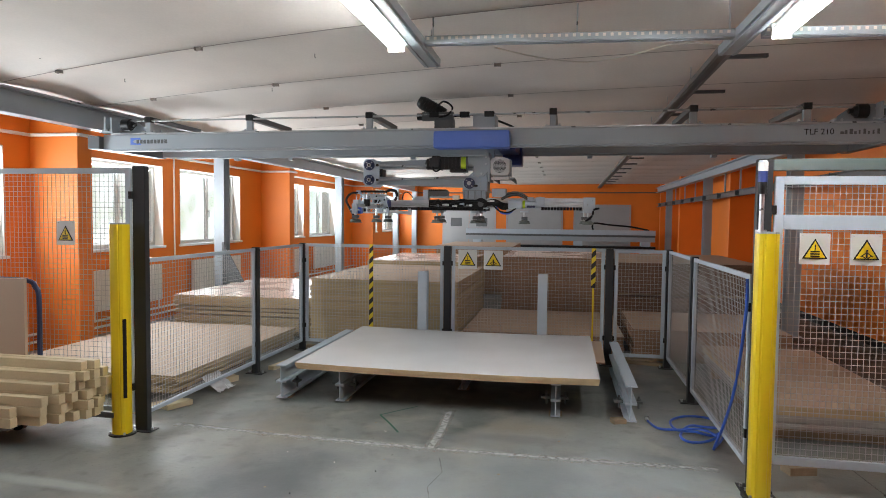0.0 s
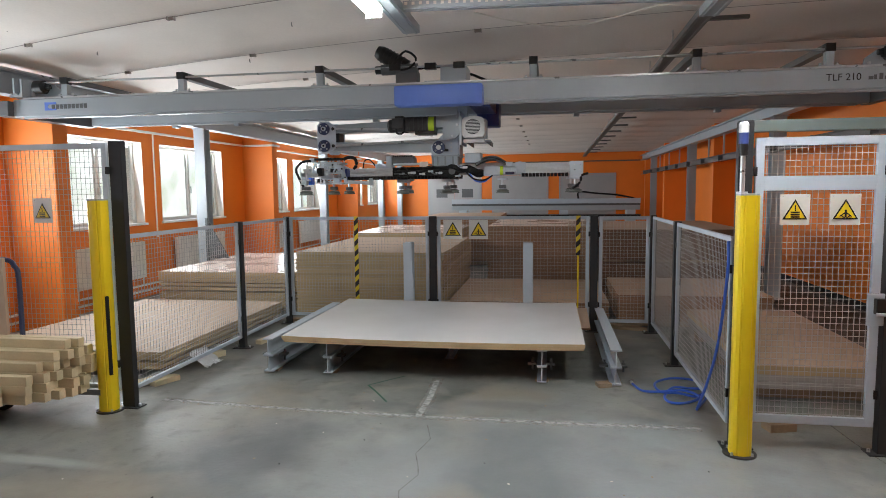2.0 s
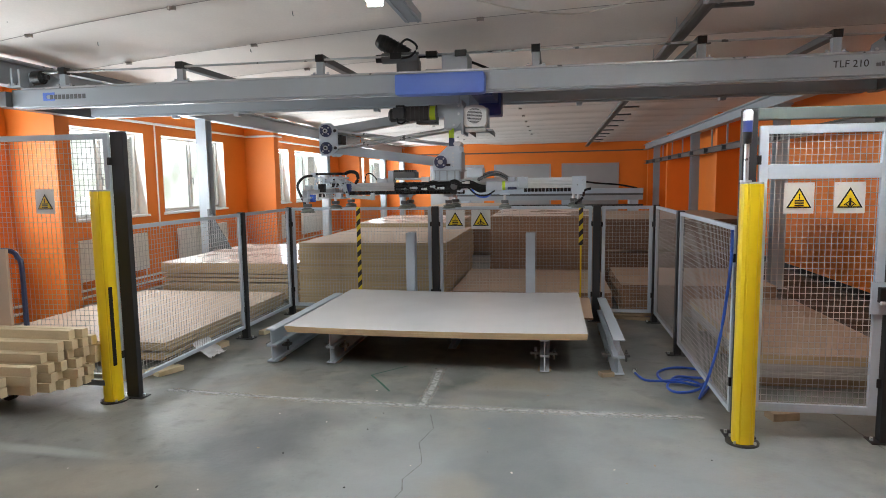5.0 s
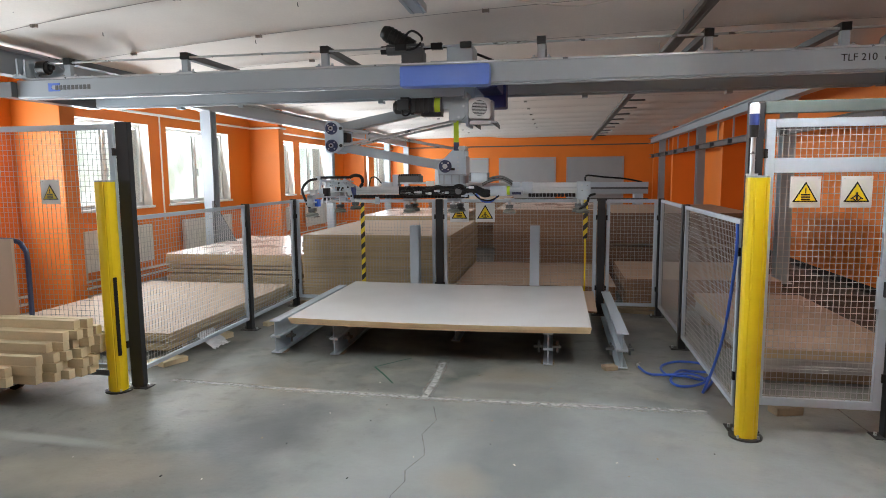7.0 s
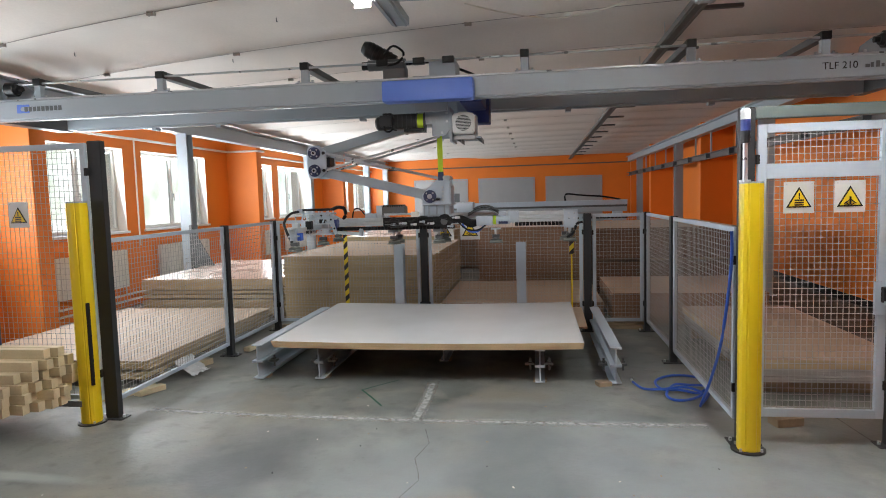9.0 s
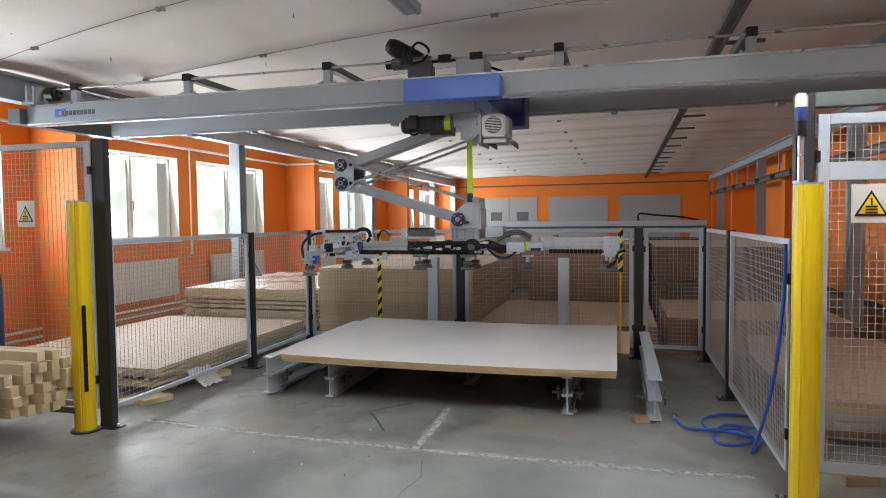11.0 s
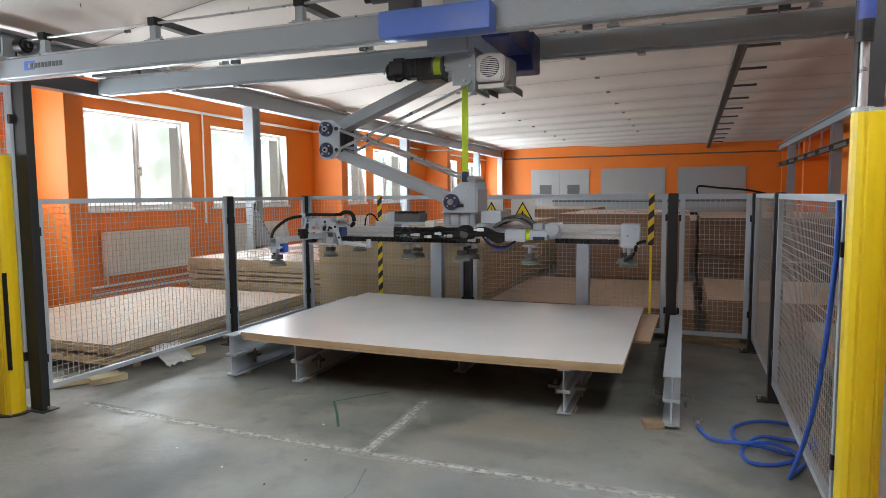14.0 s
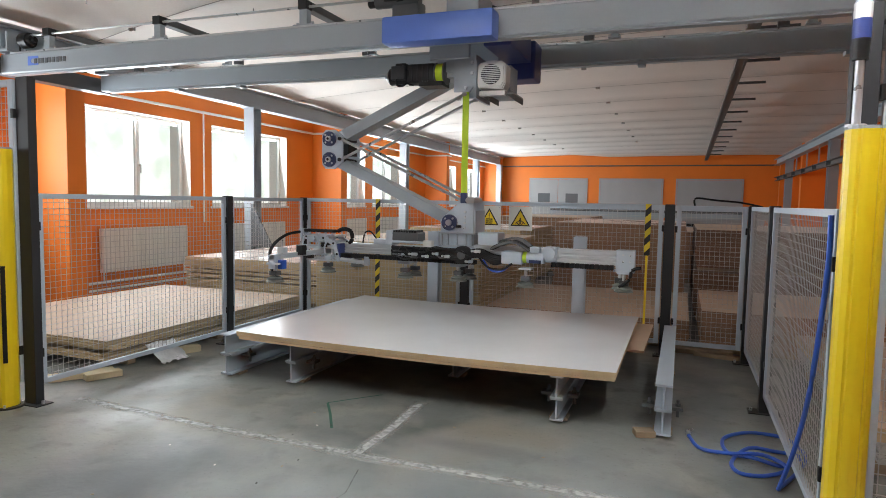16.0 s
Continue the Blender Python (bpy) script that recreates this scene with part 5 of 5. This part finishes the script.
part("pump_tray", q, M_CAST, fmot)
q = bmesh.new()
box(q, 1.60, 1.625, 0.78, 1.16, 2.215, 2.50, 0.003)
box(q, 1.62, 1.90, 0.87, 1.16, 2.245, 2.265, 0.003)
part("pump_bracket", q, M_GREY, fmot)
for x in (1.65, 1.85):
    q = bmesh.new()
    prism(q, [(x, 2.245), (x + 0.06, 2.245), (x + 0.06, 2.20)], 0.84, 1.12, 'y')
    part("bracket_foot", q, M_GREY_DK, fmot)

# folding arm: poses come with the motion
ARM_L, AY, PX, TZ = 1.25, 1.13, 1.355, 2.47


def arm(w, h, y0, name, label):
    q = bmesh.new()
    box(q, 0.0, ARM_L, y0 - w / 2, y0 + w / 2, -h / 2, h / 2, 0.006)
    return part(name, q, M_GREY, crane, label)


upper_arm = arm(0.16, 0.095, 0.02, "upper_arm", "grey box section arm")
lower_arm = arm(0.16, 0.095, 0.02, "lower_arm", "grey box section arm")
rods = []
for kind in (0, 1):
    for y in (-0.12, 0.16):
        q = bmesh.new()
        cyl(q, (0.0, y, 0), (ARM_L, y, 0), 0.013, 10)
        for x in (0.0, ARM_L):
            cyl(q, (x, y - 0.02, 0), (x, y + 0.02, 0), 0.02, 12)
        rods.append((kind, part("tie_rod", q, M_STEEL, crane, "thin steel parallel rod", True)))

ELBOW = [(-0.08, -0.13), (-0.045, -0.17), (0.05, -0.17), (0.125, -0.11), (0.125, 0.11), (0.05, 0.17), (-0.045, 0.17), (-0.08, 0.13)]
elbow = new("elbow")
elbow.parent = crane
tagged(elbow, "light grey elbow plates with two navy bearings")
for y in (-0.13, 0.17):
    q = bmesh.new()
    prism(q, ELBOW, y - 0.008, y + 0.008, 'y')
    part("elbow_plate", q, M_GREY_LT, elbow)
for z in (-0.09, 0.09):
    q = bmesh.new()
    cyl(q, (0, -0.16, z), (0, -0.137, z), 0.064, 24)
    fl2 = part("bearing_flange", q, M_NAVY, elbow, "navy round bearing flange", True)
    q = bmesh.new()
    cyl(q, (0, -0.18, z), (0, -0.15, z), 0.024, 16)
    part("shaft_end", q, M_STEEL, elbow, "", True)
    q = bmesh.new()
    cyl(q, (0, -0.182, z), (0, -0.18, z), 0.012, 12)
    part("shaft_bore", q, M_BLACK, elbow)
    for a in range(4):
        q = bmesh.new()
        t = math.pi / 4 + a * math.pi / 2
        cyl(q, (0.046 * math.cos(t), -0.168, z + 0.046 * math.sin(t)), (0.046 * math.cos(t), -0.155, z + 0.046 * math.sin(t)), 0.009, 6)
        part("bolt", q, M_STEEL, elbow)
    q = bmesh.new()
    cyl(q, (0.10, -0.155, z), (0.10, 0.2, z), 0.016, 10)
    part("pin", q, M_POST, elbow)
q = bmesh.new()
box(q, 0.02, 0.14, -0.06, 0.10, -0.05, 0.05, 0.006)
part("stop_block", q, M_BLACKPL, elbow)

# gripper, hung from the lower pivot
grip = new("gripper")
grip.parent = crane
tagged(grip, "vacuum gripper frame with cables and suction cups")


def gp(name, bm_, material, label="", smooth=False):
    return part(name, bm_, material, grip, label, smooth)


q = bmesh.new()
for y in (-0.13, 0.15):
    prism(q, [(-0.075, -0.19), (0.205, -0.19), (0.20, 0.165), (0.085, 0.175), (-0.085, 0.02)], y - 0.008, y + 0.008, 'y')
box(q, 0.16, 0.215, -0.12, 0.14, -0.1, 0.1)
gp("pivot_bracket", q, M_GREY_LT, "light grey pivot bracket")
for x in (-0.07, -0.02, 0.06, 0.14, 0.19):
    q = bmesh.new()
    box(q, x, x + 0.012, -0.16, 0.18, -0.185, -0.092)
    gp("base_rib", q, M_GREY)
for z0, z1 in ((-0.20, -0.185), (-0.092, -0.08)):
    q = bmesh.new()
    box(q, -0.085, 0.225, -0.17, 0.19, z0, z1, 0.003)
    gp("base_plate", q, M_GREY)
q = bmesh.new()
cyl(q, (0, -0.165, 0), (0, -0.138, 0), 0.066, 24)
gp("bearing_flange", q, M_NAVY, "navy round bearing flange", True)
q = bmesh.new()
cyl(q, (0, -0.185, 0), (0, -0.15, 0), 0.025, 16)
gp("shaft_end", q, M_STEEL, "", True)
for a in range(4):
    q = bmesh.new()
    t = math.pi / 4 + a * math.pi / 2
    cyl(q, (0.047 * math.cos(t), -0.175, 0.047 * math.sin(t)), (0.047 * math.cos(t), -0.16, 0.047 * math.sin(t)), 0.009, 6)
    gp("bolt", q, M_STEEL)
for z in (-0.04, 0.0, 0.045, 0.09):
    q = bmesh.new()
    cyl(q, (0.13, -0.148, z), (0.13, -0.136, z), 0.011, 6)
    gp("bolt", q, M_STEEL)
q = bmesh.new()
cyl(q, (0.03, -0.15, -0.03), (0.10, -0.15, -0.03), 0.012, 8)
gp("sensor", q, M_BLACKPL)
for x in (0.16, 0.19):
    q = bmesh.new()
    cyl(q, (x, -0.16, 0.185), (x, 0.06, 0.185), 0.024, 16)
    gp("belt_roller", q, M_STEEL, "", True)


def alu_bar(x0, x1, y, z0, z1, w=0.08):
    q = bmesh.new()
    h = z1 - z0
    prism(q, [(y - w / 2, z0), (y + w / 2, z0), (y + w / 2, z1), (y - w / 2, z1), (y - w / 2, z0 + h * 0.72), (y - w / 2 + 0.008, z0 + h * 0.68), (y - w / 2 + 0.008, z0 + h * 0.58), (y - w / 2, z0 + h * 0.54),
              (y - w / 2, z0 + h * 0.40), (y - w / 2 + 0.008, z0 + h * 0.36), (y - w / 2 + 0.008, z0 + h * 0.26), (y - w / 2, z0 + h * 0.22)], x0, x1, 'x')
    return q


GY = -0.13


def gbox(name, material, x0, x1, y0, y1, z0, z1, bevel=0.004, label=""):
    q = bmesh.new()
    box(q, x0, x1, y0 + GY, y1 + GY, z0, z1, bevel)
    return gp(name, q, material, label)


def gcyl(name, material, p0, p1, r, n=16, label=""):
    q = bmesh.new()
    cyl(q, (p0[0], p0[1] + GY, p0[2]), (p1[0], p1[1] + GY, p1[2]), r, n)
    return gp(name, q, material, label, True)


def gtube(name, material, pts, r, label=""):
    return tube(name, [(a, b + GY, c) for a, b, c in pts], r, material, grip, label)


gp("right_bar", alu_bar(0.22, 1.46, GY, -0.285, -0.175), M_ALU, "extruded aluminium bar")
gp("left_bar", alu_bar(-1.05, 0.22, GY, -0.29, -0.205), M_ALU, "extruded aluminium bar")
gbox("mount_plate", M_GREY_LT, -0.10, 0.26, -0.10, 0.30, -0.215, -0.20)
for x0, x1, y, z in ((-0.97, 0.26, -0.085, -0.31), (0.86, 1.33, -0.05, -0.298)):
    n = int((x1 - x0) / 0.036)
    for i in range(n):
        xx = x0 + (x1 - x0) * i / n
        gbox("chain_link", M_BLACK, xx, xx + 0.031, y - 0.03, y + 0.03, z - 0.018, z + 0.018, 0.003)
gbox("end_block", M_GREY_LT, 1.34, 1.475, -0.055, 0.055, -0.335, -0.165)
for x in (1.39, 1.44):
    for z in (-0.2, -0.25):
        gcyl("bolt", M_STEEL, (x, -0.065, z), (x, -0.055, z), 0.008, 6)
gbox("valve_block", M_GREY_DK, -0.50, -0.26, -0.06, 0.10, -0.178, -0.092, 0.012, "dark valve block")
for i in range(9):
    gbox("valve_cap", M_BLACKPL, -0.488 + i * 0.024, -0.473 + i * 0.024, -0.066, 0.1, -0.094, -0.076, 0.002)
gbox("valve_plate", M_GREY_LT, -0.56, -0.502, -0.05, 0.09, -0.205, -0.08)
gbox("valve_foot", M_GREY_LT, -0.68, -0.562, -0.05, 0.05, -0.205, -0.16)
gcyl("air_cylinder", M_GREY_LT, (-0.46, -0.13, -0.17), (-0.16, -0.13, -0.17), 0.011, 12, "slim light air cylinder")
gbox("cylinder_head", M_SIGN, -0.18, -0.10, -0.155, -0.10, -0.20, -0.15)
gbox("terminal_box", M_GREY_LT, 0.285, 0.45, -0.14, 0.06, -0.165, -0.068, 0.008, "light grey terminal box")
gbox("gearbox", M_GREY_LT, 0.48, 0.645, -0.15, -0.03, -0.305, -0.205, 0.012)
gcyl("yellow_ring", M_LIME, (0.645, -0.09, -0.25), (0.675, -0.09, -0.25), 0.045, 18, "yellow motor ring")
gcyl("servo_motor", M_GREY_LT, (0.675, -0.09, -0.25), (0.81, -0.09, -0.25), 0.043, 18, "light grey servo motor")
gbox("motor_plug", M_GREY_LT, 0.70, 0.775, -0.13, -0.05, -0.212, -0.165, 0.006)
gcyl("drive_head", M_GREY_LT, (0.845, -0.12, -0.212), (0.845, -0.02, -0.212), 0.05, 20, "round belt drive head")
gbox("drive_plate", M_GREY_LT, 0.79, 0.90, -0.06, 0.05, -0.285, -0.165, 0.008)
gbox("motor_label", M_NAVY, 0.70, 0.79, -0.135, -0.13, -0.29, -0.265, 0.0)
# hoses and cables
cr = random.Random(11)
for i in range(6):
    z = -0.215 - 0.014 * i
    gtube("hose", M_BLACK, [(-0.47, -0.12, z), (-0.25, -0.15, z + cr.uniform(-0.012, 0.012)), (0.0, -0.15, z + cr.uniform(-0.012, 0.012)), (0.14, -0.16, z), (0.20 + 0.006 * i, -0.16, -0.25), (0.15, -0.14, -0.29 + 0.004 * i), (0.0, -0.12, -0.29)], cr.choice((0.010, 0.013, 0.016)))
for i in range(10):
    x0, z = cr.uniform(-0.45, 0.1), cr.uniform(-0.29, -0.2)
    L = cr.uniform(0.12, 0.3)
    gtube("cable", cr.choice((M_BLACK, M_GREY_DK, M_BLACKPL)), [(x0, -0.15, z), (x0 + L * 0.3, -0.18, z + cr.uniform(-0.02, 0.03)), (x0 + L * 0.7, -0.17, z - cr.uniform(-0.02, 0.03)), (x0 + L, -0.13, z)], 0.006)
for i in range(10):
    y, z = -0.17 + 0.02 * i, cr.uniform(-0.15, -0.115)
    gtube("cable", cr.choice((M_GREY_DK, M_BLACKPL)), [(0.40, y, z - 0.05), (0.5, y, z), (0.6, y + 0.02, z + 0.004), (0.70, y, z - 0.05)], 0.009)
for i in range(6):
    gtube("cable", M_BLACK, [(0.20, -0.12 - 0.01 * i, -0.22 - 0.01 * i), (0.32, -0.16, -0.20 - 0.012 * i), (0.42, -0.15, -0.24 - 0.014 * i), (0.50, -0.12, -0.25 - 0.008 * i)], 0.009)
gtube("air_line", M_HOSE, [(0.34, -0.16, -0.28), (0.40, -0.18, -0.35), (0.49, -0.18, -0.36), (0.55, -0.14, -0.31)], 0.009, "blue air line")
gtube("air_line", M_BLACK, [(0.30, -0.15, -0.26), (0.38, -0.19, -0.33), (0.49, -0.19, -0.345), (0.57, -0.15, -0.30)], 0.008)
for i, (x, z, w) in enumerate(((-0.36, -0.272, 0.02), (-0.27, -0.262, 0.05), (-0.15, -0.275, 0.03), (-0.06, -0.25, 0.025), (0.02, -0.268, 0.04), (0.27, -0.215, 0.05), (0.22, -0.30, 0.03))):
    gbox("fitting", (M_GREY_LT, M_ALU, M_SIGN)[i % 3], x, x + w, -0.185, -0.14, z - 0.012, z + 0.012, 0.004)
    gcyl("fitting_nut", M_STEEL, (x - 0.03, -0.17, z), (x, -0.17, z), 0.009, 8)
gcyl("hose_loop", M_BLACK, (0.16, -0.17, -0.25), (0.16, -0.10, -0.25), 0.07, 24, "black hose loop")
gcyl("hose_hub", M_GREY_DK, (0.16, -0.18, -0.25), (0.16, -0.16, -0.25), 0.035, 16)

# left end carrier that reaches to the front and back
for x in (-1.29, -1.22, -1.13, -1.06):
    for y in (-0.09, 0.07):
        gcyl("guide_rod", M_STEEL, (x, y, -0.37), (x, y, -0.11), 0.009, 8)
for k, z in enumerate((-0.15, -0.20, -0.25, -0.31, -0.36)):
    gbox("carrier_plate", (M_ALU, M_GREY_LT)[k % 2], -1.31 + 0.02 * (k % 2), -1.03, -0.11, 0.09, z - 0.009, z + 0.009, 0.003)
for k, (x, z) in enumerate(((-1.25, -0.175), (-1.12, -0.225), (-1.2, -0.28), (-1.08, -0.335), (-1.28, -0.33), (-1.16, -0.175))):
    gbox("carrier_block", (M_GREY_LT, M_BLACKPL, M_ALU)[k % 3], x - 0.03, x + 0.03, -0.13, -0.07, z - 0.02, z + 0.02, 0.004)
for y in (-0.14, 0.10):
    q = bmesh.new()
    prism(q, [(-1.20, -0.155), (-1.10, -0.15), (-1.0, -0.20), (-0.955, -0.36), (-0.985, -0.365), (-1.03, -0.225), (-1.12, -0.18), (-1.20, -0.18)], y + GY, y + 0.02 + GY, 'y')
    gp("curved_link", q, M_GREY_LT)
    for x, z in ((-1.12, -0.165), (-1.02, -0.208), (-0.985, -0.30)):
        gcyl("pin", M_BLACKPL, (x, y - 0.006, z), (x, y + 0.026, z), 0.010, 8)
gbox("cross_arm", M_ALU, -1.20, -1.155, -0.80, 0.62, -0.305, -0.265, 0.004, "aluminium arm reaching to the front")
gbox("upper_cross_arm", M_BLACK, -1.33, -1.03, -0.12, -0.05, -0.118, -0.092, 0.004, "black cable duct on the carrier")
gbox("duct_bracket", M_GREY_LT, -1.385, -1.33, -0.12, -0.05, -0.135, -0.092, 0.006)
gtube("duct_hose", M_BLACK, [(-1.37, -0.10, -0.12), (-1.40, -0.28, -0.14), (-1.37, -0.52, -0.22), (-1.27, -0.70, -0.31), (-1.20, -0.76, -0.40)], 0.013, "black hose dropping to the front cup")
for k in range(9):
    gbox("arm_slot", M_GREY_DK, -1.203, -1.199, -0.70 + 0.07 * k, -0.665 + 0.07 * k, -0.293, -0.278, 0.0)
for z in (-0.14, -0.175, -0.235):
    gbox("side_link", M_GREY_LT, -1.34, -1.02, -0.125, -0.112, z - 0.007, z + 0.007, 0.002)
for k, x in enumerate((-1.31, -1.19, -1.07)):
    q = bmesh.new()
    box(q, -0.008, 0.008, -0.006, 0.006, -0.12, 0.0, 0.002, Matrix.Translation((x, GY - 0.13, -0.135)) @ pose(0, 0, 0, 0, (18, -14, 22)[k], 0))
    gp("side_strut", q, M_GREY_LT)
gbox("cup_carrier", M_GREY_LT, -1.21, -1.15, -0.80, -0.72, -0.38, -0.27, 0.006)
gbox("blue_valve", M_HOSE, -1.15, -1.11, -0.76, -0.70, -0.38, -0.31, 0.004, "small blue valve")
gtube("air_line", M_BLACK, [(-1.03, -0.04, -0.105), (-0.97, -0.05, -0.085), (-0.905, -0.05, -0.10), (-0.89, -0.04, -0.16), (-0.92, -0.03, -0.21)], 0.018)
gtube("air_line", M_BLACK, [(-0.86, 0.1, -0.21), (-0.84, 0.1, -0.12), (-0.78, 0.1, -0.11), (-0.70, 0.1, -0.20)], 0.007)

for k, (x, y, z) in enumerate(((-1.24, -0.30, -0.25), (-1.14, -0.45, -0.24), (-1.22, -0.60, -0.25), (-1.12, 0.25, -0.25), (-1.22, 0.42, -0.25))):
    gbox("clamp", (M_GREY_LT, M_BLACKPL, M_ALU)[k % 3], x - 0.03, x + 0.03, y - 0.03, y + 0.03, z - 0.05, z + 0.03, 0.004)
    gcyl("clamp_rod", M_STEEL, (x, y, z - 0.12), (x, y, z + 0.09), 0.007, 8)
gbox("tilt_plate", M_BLUE_DK, -0.99, -0.965, -0.13, 0.09, -0.36, -0.21, 0.004, "dark blue tilt plate")
gcyl("tilt_cylinder", M_ALU, (-0.96, -0.11, -0.345), (-0.70, -0.11, -0.365), 0.018, 12, "slim aluminium air cylinder")
gbox("tilt_foot", M_GREY_LT, -0.73, -0.69, -0.13, -0.09, -0.385, -0.31, 0.004)


def cup(x, y, z, r=0.07, stem=0.10):
    """A bellows cup whose lip is at z."""
    q = bmesh.new()
    cyl(q, (x, y, z), (x, y, z + 0.016), r, 24, r * 0.80)
    cyl(q, (x, y, z + 0.016), (x, y, z + 0.028), r * 0.80, 24, r * 0.88)
    cyl(q, (x, y, z + 0.028), (x, y, z + 0.046), r * 0.88, 24, r * 0.4)
    cu = gp("suction_cup", q, M_CUP, "grey-green rubber bellows suction cup", True)
    q = bmesh.new()
    cyl(q, (x, y, z + 0.046), (x, y, z + 0.046 + stem), 0.014, 12)
    part("stem", q, M_STEEL, cu)
    q = bmesh.new()
    box(q, x - 0.035, x + 0.035, y - 0.03, y + 0.03, z + 0.05, z + 0.085, 0.004)
    part("valve_body", q, M_GREY_DK, cu)
    q = bmesh.new()
    box(q, x - 0.05, x + 0.05, y - 0.045, y + 0.045, z + 0.045 + stem, z + 0.06 + stem, 0.003)
    part("mount", q, M_GREY_LT, cu)


for x, y in ((-1.175, -0.76), (-1.165, 0.02), (-1.175, 0.58), (-0.39, -0.02), (0.08, 0.0), (0.67, -0.10), (1.40, -0.02)):
    cup(x, y + GY, -0.48, 0.072, 0.09)
for x, y in ((-0.36, 0.12), (0.13, 0.14), (1.36, 0.10)):
    cup(x, y + GY, -0.475, 0.064, 0.09)
gtube("air_line", M_BLACK, [(1.37, -0.05, -0.44), (1.44, -0.08, -0.38), (1.46, -0.07, -0.31), (1.52, -0.05, -0.29)], 0.012)
for x in (-0.39, 0.08):
    gbox("cup_bracket", M_GREY, x - 0.055, x + 0.055, -0.06, 0.12, -0.36, -0.27, 0.005)

# belt in short rigid lengths
belts = []
for i in range(10):
    q = bmesh.new()
    box(q, -0.026, 0.026, -0.003, 0.003, 0, 0.106)
    belts.append(part("lifting_belt", q, M_LIME, crane, "lime green lifting belt"))
q = bmesh.new()
box(q, 0.088, 0.142, -0.145, -0.115, 0.16, 0.245, 0.004)
gp("belt_end", q, M_NAVY, "blue belt end fitting")


# ---- motion of the gantry, its arm and the gripper ----
SLIDE = [(0, 1.0), (0.25, 0.79), (0.5, 0.61), (0.75, 0.455), (1.0, 0.325), (1.25, 0.22), (1.5, 0.14), (1.75, 0.08), (2.0, 0.04), (2.5, 0.0), (16.0, 0.0)]
HEIGHT = [(0, 2.205), (2.5, 2.205), (3.0, 2.205), (3.25, 2.19), (3.5, 2.14), (3.75, 2.087), (4.0, 2.03), (4.25, 1.995), (4.5, 1.976), (5.0, 1.948), (5.5, 1.921), (6.0, 1.893), (6.5, 1.860), (7.0, 1.826), (7.5, 1.791), (8.0, 1.759), (8.5, 1.722), (9.0, 1.686), (9.5, 1.652),
          (10.0, 1.617), (10.5, 1.583), (11.0, 1.549), (11.5, 1.515), (12.0, 1.482), (12.5, 1.456), (13.0, 1.431), (13.5, 1.404), (14.0, 1.375), (14.5, 1.342), (15.0, 1.311), (15.5, 1.282), (16.0, 1.251)]


def motions():
    walk(crane, [(t, pose(0, d, 0)) for t, d in SLIDE])
    rows = {k: [] for k in ("up", "low", "elbow", "grip", "rod0", "rod1")}
    strips = [[] for _ in belts]
    for t, p in HEIGHT:
        mid = (TZ + p) / 2
        a = math.asin((TZ - mid - 0.09) / ARM_L)
        ex = PX - ARM_L * math.cos(a)
        deg = math.degrees(a)
        rows["up"].append((t, pose(ex, AY, mid + 0.09, 0, -deg, 0)))
        rows["low"].append((t, pose(ex, AY, mid - 0.09, 0, deg, 0)))
        rows["rod0"].append((t, pose(ex + 0.10, AY, mid - 0.09, 0, -deg, 0)))
        rows["rod1"].append((t, pose(ex + 0.10, AY, mid + 0.09, 0, deg, 0)))
        rows["elbow"].append((t, pose(ex, AY, mid)))
        rows["grip"].append((t, pose(PX, AY, p)))
        for i, s in enumerate(strips):
            s.append((t, pose(1.468, 1.0, min(p + 0.22 + 0.105 * i, 2.415))))
    walk(upper_arm, rows["up"])
    walk(lower_arm, rows["low"])
    walk(elbow, rows["elbow"])
    walk(grip, rows["grip"])
    for kind, rod in rods:
        walk(rod, rows["rod0"] if kind == 0 else rows["rod1"])
    for b, s in zip(belts, strips):
        walk(b, s)


motions()
